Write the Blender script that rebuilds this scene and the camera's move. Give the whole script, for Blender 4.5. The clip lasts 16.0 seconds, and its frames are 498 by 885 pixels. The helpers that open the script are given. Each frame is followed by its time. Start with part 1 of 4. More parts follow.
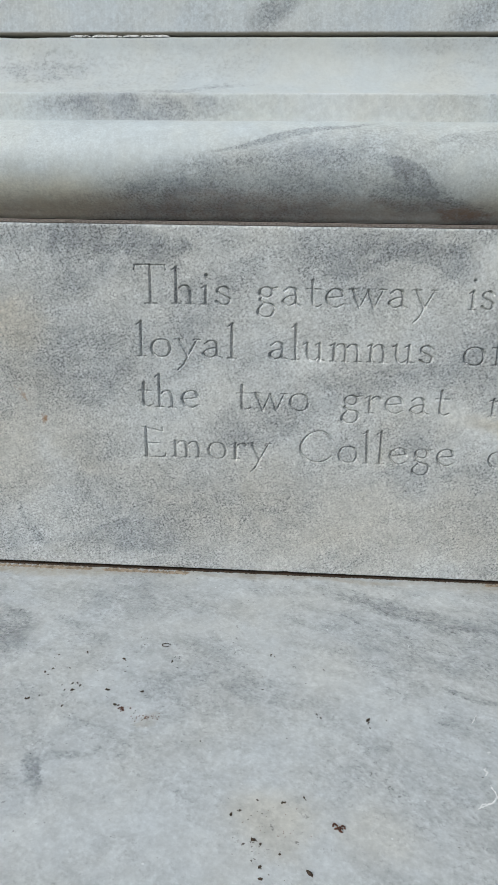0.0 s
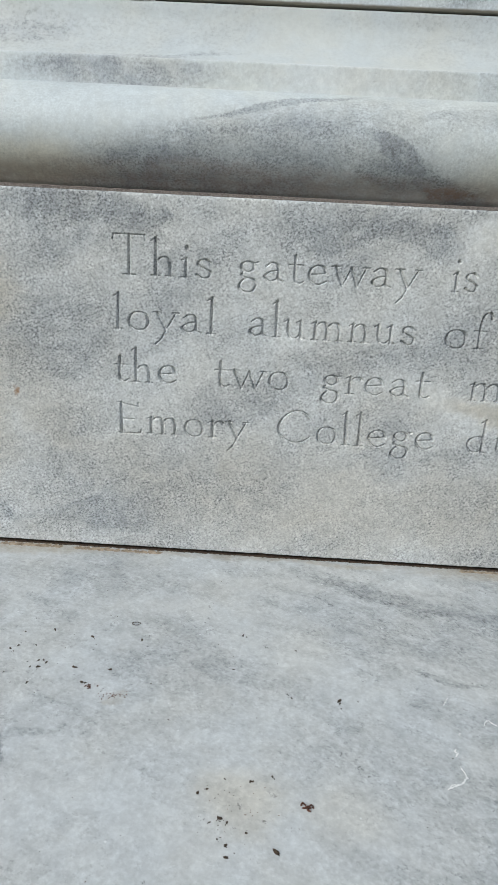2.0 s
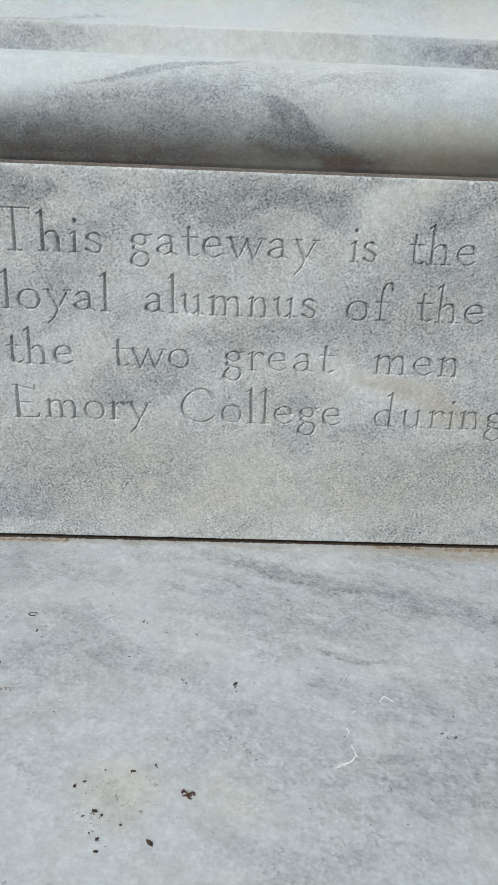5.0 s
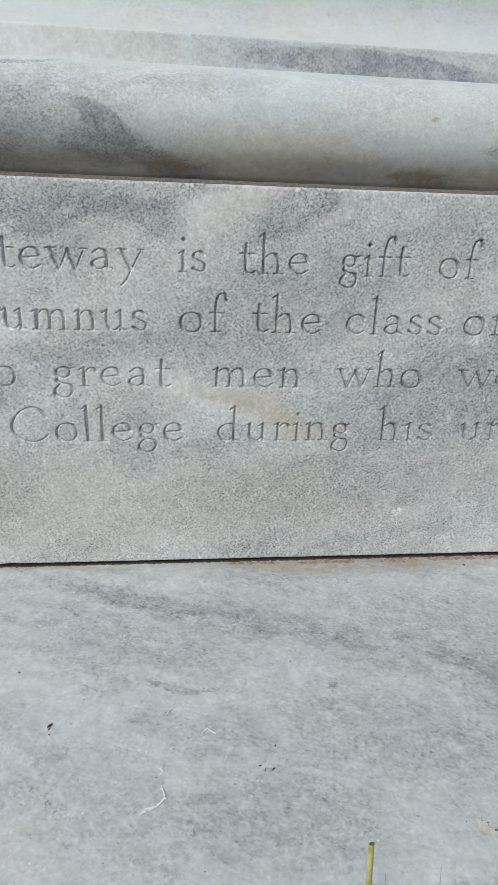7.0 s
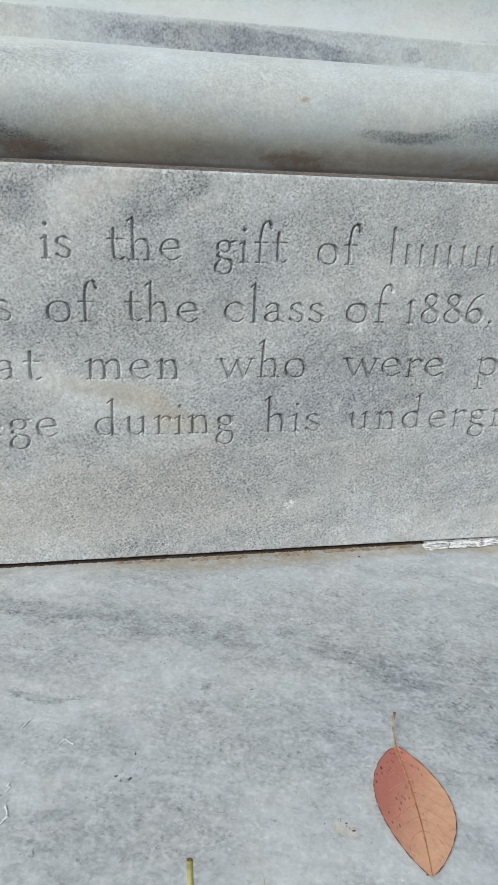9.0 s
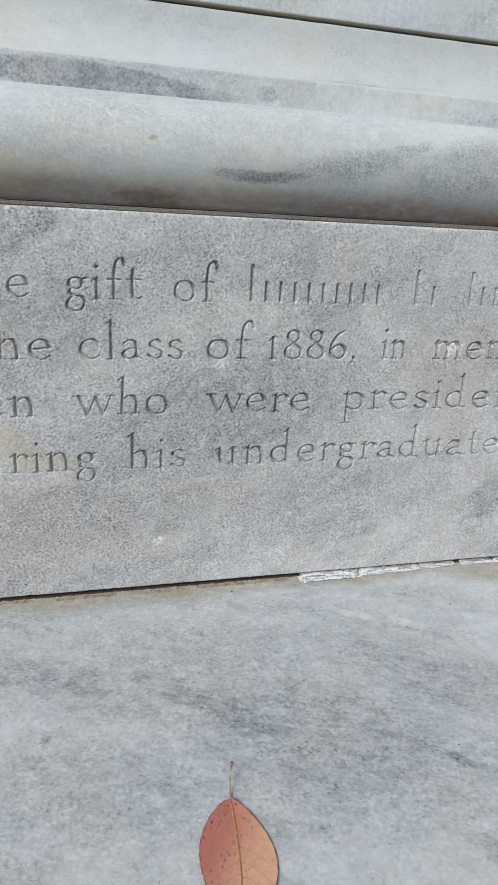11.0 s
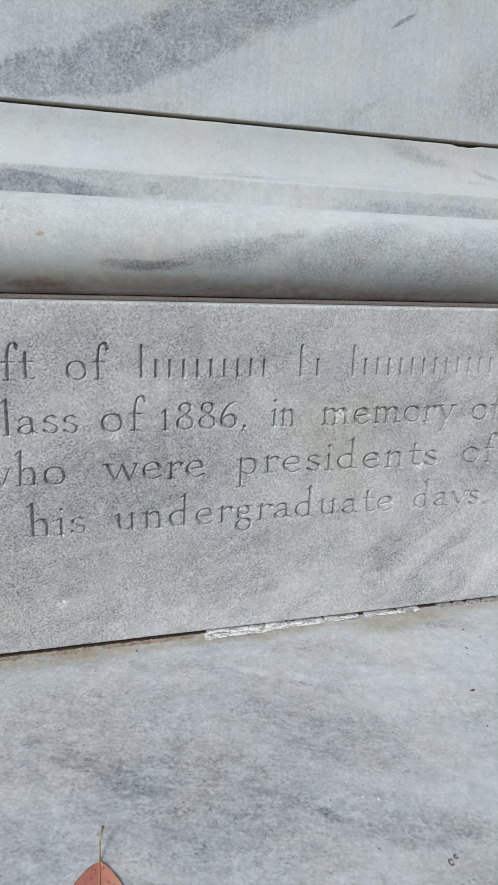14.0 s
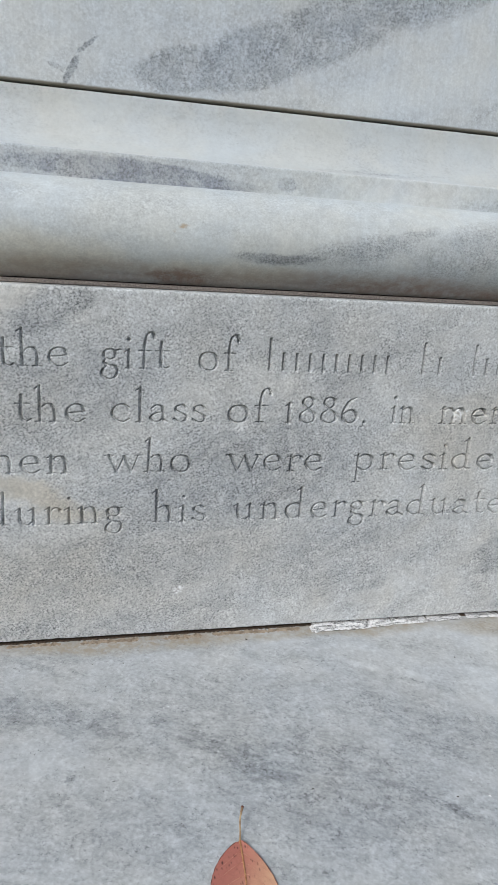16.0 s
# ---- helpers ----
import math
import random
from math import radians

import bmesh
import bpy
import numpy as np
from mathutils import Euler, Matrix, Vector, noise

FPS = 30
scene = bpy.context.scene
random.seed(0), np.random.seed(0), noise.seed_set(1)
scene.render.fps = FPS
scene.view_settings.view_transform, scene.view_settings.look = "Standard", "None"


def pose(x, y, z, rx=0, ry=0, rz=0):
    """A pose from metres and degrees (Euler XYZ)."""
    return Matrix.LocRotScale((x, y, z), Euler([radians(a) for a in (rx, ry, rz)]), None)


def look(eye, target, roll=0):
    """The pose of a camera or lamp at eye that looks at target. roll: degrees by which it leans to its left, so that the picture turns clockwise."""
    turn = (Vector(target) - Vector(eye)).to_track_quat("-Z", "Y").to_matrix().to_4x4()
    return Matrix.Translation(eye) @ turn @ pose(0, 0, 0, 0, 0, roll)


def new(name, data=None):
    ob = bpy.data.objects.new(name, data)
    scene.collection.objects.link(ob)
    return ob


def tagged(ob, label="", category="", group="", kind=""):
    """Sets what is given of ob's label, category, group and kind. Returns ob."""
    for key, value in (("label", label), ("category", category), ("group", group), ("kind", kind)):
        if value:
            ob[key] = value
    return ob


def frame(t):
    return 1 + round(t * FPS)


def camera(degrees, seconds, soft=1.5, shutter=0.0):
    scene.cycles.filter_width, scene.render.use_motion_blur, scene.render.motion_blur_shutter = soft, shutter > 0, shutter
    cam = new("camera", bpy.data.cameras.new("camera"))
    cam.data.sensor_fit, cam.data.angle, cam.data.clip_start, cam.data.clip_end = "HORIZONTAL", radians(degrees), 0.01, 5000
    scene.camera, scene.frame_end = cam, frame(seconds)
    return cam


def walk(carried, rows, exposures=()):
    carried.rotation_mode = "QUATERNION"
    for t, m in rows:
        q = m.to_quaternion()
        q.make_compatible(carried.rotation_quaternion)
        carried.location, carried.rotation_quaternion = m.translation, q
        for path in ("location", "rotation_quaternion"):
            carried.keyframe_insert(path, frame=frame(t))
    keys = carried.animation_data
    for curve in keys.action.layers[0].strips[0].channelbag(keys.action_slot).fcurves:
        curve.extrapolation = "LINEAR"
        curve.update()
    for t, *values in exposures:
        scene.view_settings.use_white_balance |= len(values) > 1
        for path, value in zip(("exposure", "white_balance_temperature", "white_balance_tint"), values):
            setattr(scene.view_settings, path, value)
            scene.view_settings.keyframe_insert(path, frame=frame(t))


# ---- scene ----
cam = camera(41.8, 16.0, soft=1.0)
PATH = [
    (0, (0.108, -0.478, 0.259), (-0.001, 1.429, -0.336), 0.9),
    (0.5, (0.107, -0.474, 0.251), (-0.004, 1.434, -0.341), 1.0),
    (1, (0.114, -0.475, 0.256), (0.035, 1.434, -0.333), 1.0),
    (1.5, (0.109, -0.477, 0.252), (0.035, 1.435, -0.33), 2.1),
    (2, (0.109, -0.473, 0.246), (0.067, 1.43, -0.367), 3.0),
    (2.5, (0.114, -0.475, 0.248), (0.11, 1.427, -0.371), 2.4),
    (3, (0.113, -0.478, 0.243), (0.117, 1.425, -0.372), 2.4),
    (3.2, (0.119, -0.475, 0.249), (0.128, 1.415, -0.403), 2.0),
    (5.3, (0.169, -0.455, 0.238), (0.227, 1.437, -0.409), 1.9),
    (5.5, (0.178, -0.45, 0.238), (0.245, 1.439, -0.415), 1.0),
    (6, (0.197, -0.447, 0.24), (0.311, 1.438, -0.419), 1.6),
    (6.5, (0.217, -0.445, 0.242), (0.388, 1.441, -0.4), 1.5),
    (7, (0.232, -0.443, 0.249), (0.457, 1.434, -0.405), 2.0),
    (7.5, (0.241, -0.444, 0.251), (0.474, 1.434, -0.396), 2.0),
    (8, (0.258, -0.441, 0.246), (0.524, 1.434, -0.399), 1.7),
    (8.5, (0.27, -0.439, 0.244), (0.57, 1.43, -0.402), 2.2),
    (9, (0.288, -0.436, 0.244), (0.636, 1.419, -0.419), 2.0),
    (9.2, (0.296, -0.436, 0.246), (0.66, 1.419, -0.407), 1.9),
    (11.5, (0.367, -0.439, 0.268), (0.913, 1.382, -0.354), 3.6),
    (12, (0.382, -0.448, 0.273), (0.998, 1.36, -0.32), 4.1),
    (12.5, (0.393, -0.457, 0.281), (1.052, 1.342, -0.293), 3.8),
    (13, (0.403, -0.465, 0.289), (1.106, 1.323, -0.269), 3.3),
    (13.5, (0.411, -0.47, 0.294), (0.981, 1.373, -0.233), 2.6),
    (14, (0.412, -0.473, 0.299), (0.944, 1.379, -0.237), 2.1),
    (14.5, (0.41, -0.474, 0.295), (0.894, 1.388, -0.25), 2.1),
    (15, (0.394, -0.472, 0.297), (0.835, 1.401, -0.251), 2.2),
    (15.5, (0.37, -0.469, 0.298), (0.795, 1.41, -0.24), 2.9),
    (16, (0.346, -0.464, 0.293), (0.777, 1.412, -0.249), 3.5),
]
walk(cam, [(t, look(eye, target, roll)) for t, eye, target, roll in PATH],
     exposures=((0.0, -0.09, 6060, 4.5), (0.8, 0.01, 6060, 4.5), (9.2, 0.0, 6060, 4.5), (12.0, -0.02, 6040, 8.0), (16.0, -0.05, 6040, 8.0)))

# ---- world and light ----
world = bpy.data.worlds.new("overcast_sky")
scene.world = world
world.use_nodes = True
wn, wl = world.node_tree.nodes, world.node_tree.links
sky = wn.new("ShaderNodeTexSky")
sky.sky_type, sky.sun_disc = "NISHITA", False
sky.sun_elevation, sky.sun_rotation = radians(42), radians(220)
sky.air_density, sky.dust_density, sky.ozone_density = 1.0, 4.0, 1.0
wn["Background"].inputs["Strength"].default_value = 0.076
wl.new(sky.outputs["Color"], wn["Background"].inputs["Color"])

sun_data = bpy.data.lights.new("sun", "SUN")
sun_data.energy, sun_data.angle, sun_data.color = 2.25, radians(22), (1.0, 0.975, 0.94)
sun = new("sun", sun_data)
sun.matrix_world = look((-1.35, -1.7, 2.05), (0.1, 0, 0.1))


# ---- mesh helpers ----
def link_mesh(name, mesh, material, parent=None, label="", sharp=None):
    mesh.materials.append(material)
    mesh.polygons.foreach_set("use_smooth", [True] * len(mesh.polygons))
    if sharp is not None:
        mesh.set_sharp_from_angle(angle=radians(sharp))
    ob = new(name, mesh)
    ob.parent = parent
    return tagged(ob, label)


def part(name, bm, material, parent=None, label="", sharp=35):
    """Links a bmesh as one mesh object under a thing or a part."""
    bmesh.ops.recalc_face_normals(bm, faces=bm.faces)
    mesh = bpy.data.meshes.new(name)
    bm.to_mesh(mesh)
    bm.free()
    return link_mesh(name, mesh, material, parent, label, sharp)


def quads_mesh(name, verts, quads):
    """A mesh from numpy arrays of places and of quads."""
    mesh = bpy.data.meshes.new(name)
    mesh.vertices.add(len(verts))
    mesh.vertices.foreach_set("co", np.ascontiguousarray(verts, dtype=np.float32).ravel())
    mesh.loops.add(4 * len(quads))
    mesh.loops.foreach_set("vertex_index", np.ascontiguousarray(quads, dtype=np.int32).ravel())
    mesh.polygons.add(len(quads))
    mesh.polygons.foreach_set("loop_start", np.arange(0, 4 * len(quads), 4, dtype=np.int32))
    mesh.update(calc_edges=True)
    mesh.validate()
    return mesh


def grid_quads(nu, nv, first=0):
    i = np.arange(nu - 1)[:, None] * nv + np.arange(nv - 1)[None, :] + first
    return np.stack([i, i + nv, i + nv + 1, i + 1], axis=-1).reshape(-1, 4)


def waves(seed, x, scales):
    """Smooth random wobble along x, about -1 to 1."""
    rng = np.random.default_rng(seed)
    out = np.zeros_like(x)
    for length in scales:
        for _ in range(3):
            out += np.sin(2 * np.pi * x / (length * rng.uniform(0.7, 1.4)) + rng.uniform(0, 6.28)) / (3 * len(scales))
    return out


def moulding(name, profile, x0, x1, material, parent=None, label="", wobble=0.0004, seed=1, dents=()):
    """A run of moulding: the profile (y, z), from its foot to its top and round its back, along x.
    dents: (x, half width, depth, from height) bites out of the upper edge."""
    xs = np.arange(x0, x1 + 1e-6, 0.004)
    p = np.array(profile)
    v = np.zeros((len(xs), len(p), 3))
    v[:, :, 0] = xs[:, None]
    v[:, :, 1], v[:, :, 2] = p[:, 0], p[:, 1]
    front = p[:, 0] < 0.2
    for k in np.nonzero(front)[0]:
        v[:, k, 1] += wobble * waves(seed, xs, (0.5, 0.13, 0.05)) + wobble * 0.1 * waves(seed * 31 + int(p[k, 1] * 60), xs, (0.06, 0.02))
        v[:, k, 2] += wobble * 0.4 * waves(seed * 17, xs, (0.2, 0.03))
    for cx, half, depth, low in dents:
        bite = np.clip(1 - ((xs - cx) / half) ** 2, 0, 1) * (0.7 + 0.3 * waves(5, xs, (0.02, 0.008)))
        for k in np.nonzero(front & (p[:, 1] > low))[0]:
            v[:, k, 2] -= depth * bite
            v[:, k, 1] += 0.3 * depth * bite
    n = len(p)
    i = np.arange(len(xs) - 1)[:, None] * n + np.arange(n)[None, :]
    j = np.arange(len(xs) - 1)[:, None] * n + (np.arange(n)[None, :] + 1) % n
    quads = np.stack([i, j, j + n, i + n], axis=-1).reshape(-1, 4)
    mesh = quads_mesh(name, v.reshape(-1, 3), quads)
    bm = bmesh.new()
    bm.from_mesh(mesh)
    bpy.data.meshes.remove(mesh)
    bm.verts.ensure_lookup_table()
    for base in (0, (len(xs) - 1) * n):
        bm.faces.new([bm.verts[base + k] for k in range(n)])
    return part(name, bm, material, parent, label, 32)


def lump(size, seed, detail=2, rough=0.9):
    """A small uneven pebble shape standing on z = 0."""
    bm = bmesh.new()
    bmesh.ops.create_icosphere(bm, subdivisions=detail, radius=1.0)
    for v in bm.verts:
        d = 1 + rough * noise.noise(v.co * 1.7 + Vector((seed * 7.1, seed * 3.3, 0)))
        v.co = Vector((v.co.x * size[0] * d, v.co.y * size[1] * d, (v.co.z * d + 0.7) * size[2]))
    return bm


def tube(points, radii, sides=7):
    """A tapered round stalk through the points."""
    bm = bmesh.new()
    rings = []
    pts = [Vector(p) for p in points]
    for k, p in enumerate(pts):
        way = (pts[min(k + 1, len(pts) - 1)] - pts[max(k - 1, 0)]).normalized()
        a = way.cross(Vector((0.31, 0.2, 0.93))).normalized()
        b = way.cross(a)
        rings.append([bm.verts.new(p + radii[k] * (math.cos(t) * a + math.sin(t) * b)) for t in [2 * math.pi * s / sides for s in range(sides)]])
    for r, s in zip(rings, rings[1:]):
        for k in range(sides):
            bm.faces.new((r[k], r[(k + 1) % sides], s[(k + 1) % sides], s[k]))
    bm.faces.new(rings[0]), bm.faces.new(rings[-1])
    return bm


# ---- materials ----
class Nodes:
    """Short names for building a node material."""

    def __init__(self, name):
        self.mat = bpy.data.materials.new(name)
        self.mat.use_nodes = True
        self.tree = self.mat.node_tree
        self.bsdf = self.tree.nodes["Principled BSDF"]
        self.place = self.tree.nodes.new("ShaderNodeTexCoord").outputs["Object"]

    def put(self, socket, value):
        if isinstance(value, bpy.types.NodeSocket):
            self.tree.links.new(value, socket)
        else:
            socket.default_value = value

    def math(self, op, a, b=0.0, c=0.0, clamp=False):
        n = self.tree.nodes.new("ShaderNodeMath")
        n.operation, n.use_clamp = op, clamp
        for s, v in zip(n.inputs, (a, b, c)):
            self.put(s, v)
        return n.outputs[0]

    def vector(self, op, a, b=(0, 0, 0), scale=1.0):
        n = self.tree.nodes.new("ShaderNodeVectorMath")
        n.operation = op
        self.put(n.inputs[0], a)
        self.put(n.inputs[1], b)
        if op == "SCALE":
            self.put(n.inputs["Scale"], scale)
        return n.outputs["Value"] if op == "LENGTH" else n.outputs["Vector"]

    def mapped(self, place, loc=(0, 0, 0), turn=(0, 0, 0), scale=(1, 1, 1), kind="POINT"):
        n = self.tree.nodes.new("ShaderNodeMapping")
        n.vector_type = kind
        self.put(n.inputs["Vector"], place)
        self.put(n.inputs["Location"], loc)
        self.put(n.inputs["Rotation"], tuple(radians(a) for a in turn))
        self.put(n.inputs["Scale"], scale)
        return n.outputs[0]

    def noise(self, place, scale, detail=3.0, rough=0.55, colour=False):
        n = self.tree.nodes.new("ShaderNodeTexNoise")
        self.put(n.inputs["Vector"], place)
        n.inputs["Scale"].default_value, n.inputs["Detail"].default_value = scale, detail
        n.inputs["Roughness"].default_value = rough
        return n.outputs["Color" if colour else "Fac"]

    def cells(self, place, scale, feature="F1", colour=False):
        n = self.tree.nodes.new("ShaderNodeTexVoronoi")
        n.feature = feature
        self.put(n.inputs["Vector"], place)
        n.inputs["Scale"].default_value = scale
        return n.outputs["Color" if colour else "Distance"]

    def ramp(self, value, lo, hi, to_lo=0.0, to_hi=1.0):
        n = self.tree.nodes.new("ShaderNodeMapRange")
        n.interpolation_type = "SMOOTHSTEP"
        for s, v in zip(n.inputs, (value, lo, hi, to_lo, to_hi)):
            self.put(s, v)
        return n.outputs[0]

    def mix(self, fac, a, b, blend="MIX"):
        n = self.tree.nodes.new("ShaderNodeMix")
        n.data_type, n.blend_type = "RGBA", blend
        self.put(n.inputs[0], fac)
        self.put(n.inputs[6], a if isinstance(a, bpy.types.NodeSocket) else (*a, 1))
        self.put(n.inputs[7], b if isinstance(b, bpy.types.NodeSocket) else (*b, 1))
        return n.outputs[2]

    def bump(self, height, distance, strength=1.0):
        n = self.tree.nodes.new("ShaderNodeBump")
        n.inputs["Strength"].default_value, n.inputs["Distance"].default_value = strength, distance
        self.put(n.inputs["Height"], height)
        self.tree.links.new(n.outputs["Normal"], self.bsdf.inputs["Normal"])

    def finish(self, colour, rough, metal=0.0, specular=0.4):
        self.put(self.bsdf.inputs["Base Color"], colour if isinstance(colour, bpy.types.NodeSocket) else (*colour, 1))
        self.put(self.bsdf.inputs["Roughness"], rough)
        self.bsdf.inputs["Metallic"].default_value = metal
        self.bsdf.inputs["Specular IOR Level"].default_value = specular
        return self.mat

    def blots(self, place, patches, flat, outer=1.45, inner=0.35):
        """The union of soft uneven ovals in the stone: (x, second, half length, half height, turn, strength).
        flat: the axis that does not matter, 'y' for upright faces and 'z' for the slab."""
        total = None
        for a, b, ra, rb, turn, strength in patches:
            if flat == "y":
                loc, rot, size = (a, 0, b), (0, -turn, 0), (ra, 1e4, rb)
            else:
                loc, rot, size = (a, b, 0), (0, 0, turn), (ra, rb, 1e4)
            d = self.vector("LENGTH", self.mapped(place, loc, rot, size, "TEXTURE"))
            m = self.ramp(d, outer, inner, 0.0, strength)
            total = m if total is None else self.math("MAXIMUM", total, m)
        return total if total is not None else 0.0


def marble(name, light, grey, warm, grey_patches=(), warm_patches=(), light_patches=(), flat="y", streak=(1, 1, 1), streak_turn=(0, 0, 0),
           clouds=0.4, cloud_scale=9.0, ragged=0.02, warmth=0.3, veins=(), vein_edge=(1.2, 0.75), bands=(), mottle=0.07, mottle_scale=260,
           specks=0.5, seams=0.4, grain_scale=480, grain_base=0.15, crystals=0.3, glints=0.5, pits=0.3, saw=0.0, tint=0.03, bump=0.0002, rough=0.6,
           uneven=0.4, bruises=(), brown_patches=(), stain=(0.2, 0.15, 0.1), rust=(), grime=None):
    """Grey-veined white marble: soft clouds and veins, dark and pale crystals that thicken in the veins, short seams and pits."""
    n = Nodes(name)
    p = n.place
    bedded = n.mapped(p, (0, 0, 0), streak_turn)
    broad = n.vector("SCALE", n.vector("SUBTRACT", n.noise(n.mapped(bedded, scale=(0.4, 1, 1)), 26, 4, 0.55, True), (0.5, 0.5, 0.5)), scale=ragged * 2)
    fine = n.vector("SCALE", n.vector("SUBTRACT", n.noise(p, 190, 3, 0.65, True), (0.5, 0.5, 0.5)), scale=ragged * 0.45)
    q = n.vector("ADD", n.vector("ADD", p, broad), fine)
    run = n.mapped(n.mapped(q, (0.3, 0.1, 0.2), streak_turn), scale=streak)
    cloud = n.math("MULTIPLY", n.ramp(n.noise(run, cloud_scale, 5, 0.58), 0.40, 0.72), clouds)
    mask = n.math("MAXIMUM", n.blots(q, grey_patches, flat), cloud)
    if veins:
        mask = n.math("MAXIMUM", mask, n.blots(q, veins, flat, *vein_edge))
    if bands:
        split = n.tree.nodes.new("ShaderNodeSeparateXYZ")
        n.put(split.inputs[0], n.vector("ADD", p, n.vector("SCALE", fine, scale=0.6)))
        for start, full, fade, end, strength in bands:
            m = n.math("MULTIPLY", n.ramp(split.outputs["X"], start, full), n.ramp(split.outputs["X"], end, fade))
            mask = n.math("MAXIMUM", mask, n.math("MULTIPLY", m, strength))
    pale = n.blots(q, light_patches, flat) if light_patches else 0.0
    mask = n.math("MULTIPLY", mask, n.math("SUBTRACT", 1.0, pale), clamp=True)
    patchy = n.ramp(n.noise(run, cloud_scale * 6, 5, 0.65), 0.3, 0.7, 1.0 - uneven, 1.0 + uneven)
    mask = n.math("MULTIPLY", n.math("ADD", mask, 0.05), patchy, clamp=True)
    colour = n.mix(mask, n.mix(n.math("MULTIPLY", pale, 0.7), light, tuple(min(0.74, 1.18 * v) for v in light)), grey)
    tan = n.math("MULTIPLY", n.ramp(n.noise(n.mapped(q, (3, 5, 2)), 7, 3), 0.5, 0.75), warmth)
    if warm_patches:
        tan = n.math("MAXIMUM", tan, n.blots(q, warm_patches, flat))
    colour = n.mix(tan, colour, n.mix(n.math("MULTIPLY", mask, 0.5), warm, grey))
    # a drift of hue between blue-grey and green-grey
    colour = n.mix(1.0, colour, n.mix(n.ramp(n.noise(n.mapped(q, (7, 1, 4)), 20, 4, 0.6), 0.3, 0.7), (1 - tint, 1.0, 1 + tint), (1 + 0.3 * tint, 1.0, 1 - tint)), "MULTIPLY")
    # soft crystalline mottle at two sizes
    soft = n.noise(p, mottle_scale, 4, 0.7)
    colour = n.vector("SCALE", colour, scale=n.ramp(soft, 0.25, 0.75, 1.0 - 1.6 * mottle, 1.0 + 1.6 * mottle))
    colour = n.vector("SCALE", colour, scale=n.ramp(n.noise(q, mottle_scale * 0.36, 4, 0.65), 0.25, 0.75, 1.0 - mottle, 1.0 + mottle))
    # dark and pale crystals, thickest in the veins
    grain = n.mapped(bedded, scale=tuple(v ** 0.2 for v in streak))
    sugar = n.noise(grain, grain_scale, 2.2, 0.6)
    dark = n.ramp(sugar, 0.51, 0.62)
    pale_grain = n.ramp(sugar, 0.49, 0.34)
    thick = n.math("MULTIPLY", n.math("ADD", mask, n.math("MULTIPLY_ADD", pale, -0.7 * grain_base, grain_base)), n.ramp(n.noise(q, 60, 4, 0.65), 0.30, 0.70, 0.55, 1.2))
    colour = n.mix(n.math("MULTIPLY", n.math("MULTIPLY", dark, thick), specks, clamp=True), colour, (0.13, 0.135, 0.14))
    colour = n.vector("SCALE", colour, scale=n.math("MULTIPLY_ADD", n.math("MULTIPLY", pale_grain, n.math("ADD", thick, 0.15)), crystals, 1.0))
    # short dark seams between the crystals
    wander = n.noise(grain, grain_scale * 0.62, 3, 0.65)
    gate = n.noise(n.mapped(grain, (0.7, 0.4, 0.9)), grain_scale * 0.75, 2, 0.6)
    seam = n.math("MULTIPLY", n.ramp(n.math("ABSOLUTE", n.math("SUBTRACT", wander, 0.5)), 0.085, 0.02), n.ramp(gate, 0.56, 0.66))
    colour = n.mix(n.math("MULTIPLY", n.math("MULTIPLY", seam, thick), seams, clamp=True), colour, (0.10, 0.105, 0.11))
    # sparkle of crystal faces, painted into the colour as pale dots
    spark = n.math("MULTIPLY", n.ramp(n.cells(p, 230), 0.20, 0.10), n.ramp(n.noise(p, 70, 3, 0.7), 0.60, 0.68))
    colour = n.mix(n.math("MULTIPLY", spark, glints), colour, (0.80, 0.82, 0.82))
    # sparse pits that hold dirt
    hole = n.ramp(n.cells(n.mapped(n.vector("ADD", p, n.vector("SCALE", fine, scale=1.6)), scale=(0.6, 1, 1)), 170), 0.17, 0.05)
    hole = n.math("MULTIPLY", hole, n.ramp(n.noise(p, 30, 2), 0.52, 0.64))
    colour = n.mix(n.math("MULTIPLY", hole, pits, clamp=True), colour, (0.07, 0.065, 0.06))
    if saw:
        drag = n.noise(n.mapped(p, scale=(1, 1, 0.035)), 420, 2, 0.6)
        colour = n.vector("SCALE", colour, scale=n.ramp(drag, 0.3, 0.7, 1.0 - saw, 1.0 + saw))
    if brown_patches:
        colour = n.mix(n.math("MULTIPLY", n.blots(q, brown_patches, flat), n.ramp(n.noise(p, 130, 5, 0.7), 0.3, 0.65, 0.3, 1.0)), colour, stain)
    if rust:
        colour = n.mix(n.math("MULTIPLY", n.blots(q, rust, flat), n.ramp(n.noise(p, 260, 4, 0.7), 0.38, 0.6, 0.1, 1.0)), colour, (0.38, 0.255, 0.11))
    if grime:
        foot_z = n.tree.nodes.new("ShaderNodeSeparateXYZ")
        n.put(foot_z.inputs[0], n.vector("ADD", p, n.vector("SCALE", fine, scale=0.35)))
        colour = n.mix(n.ramp(foot_z.outputs["Z"], grime[1], grime[0], 0.0, 0.9), colour, stain)
    if bruises:
        colour = n.mix(n.math("MULTIPLY", n.blots(q, bruises, flat), n.ramp(n.noise(p, 400, 3), 0.42, 0.58)), colour, (0.82, 0.83, 0.83))
    height = n.math("SUBTRACT", n.math("ADD", soft, n.math("MULTIPLY", sugar, -0.6)), n.math("MULTIPLY", hole, 0.8))
    n.bump(height, bump, 1.0)
    return n.finish(colour, n.ramp(soft, 0.3, 0.7, rough - 0.06, rough + 0.1), 0.0, 0.35)


CREAM = (0.55, 0.53, 0.47)

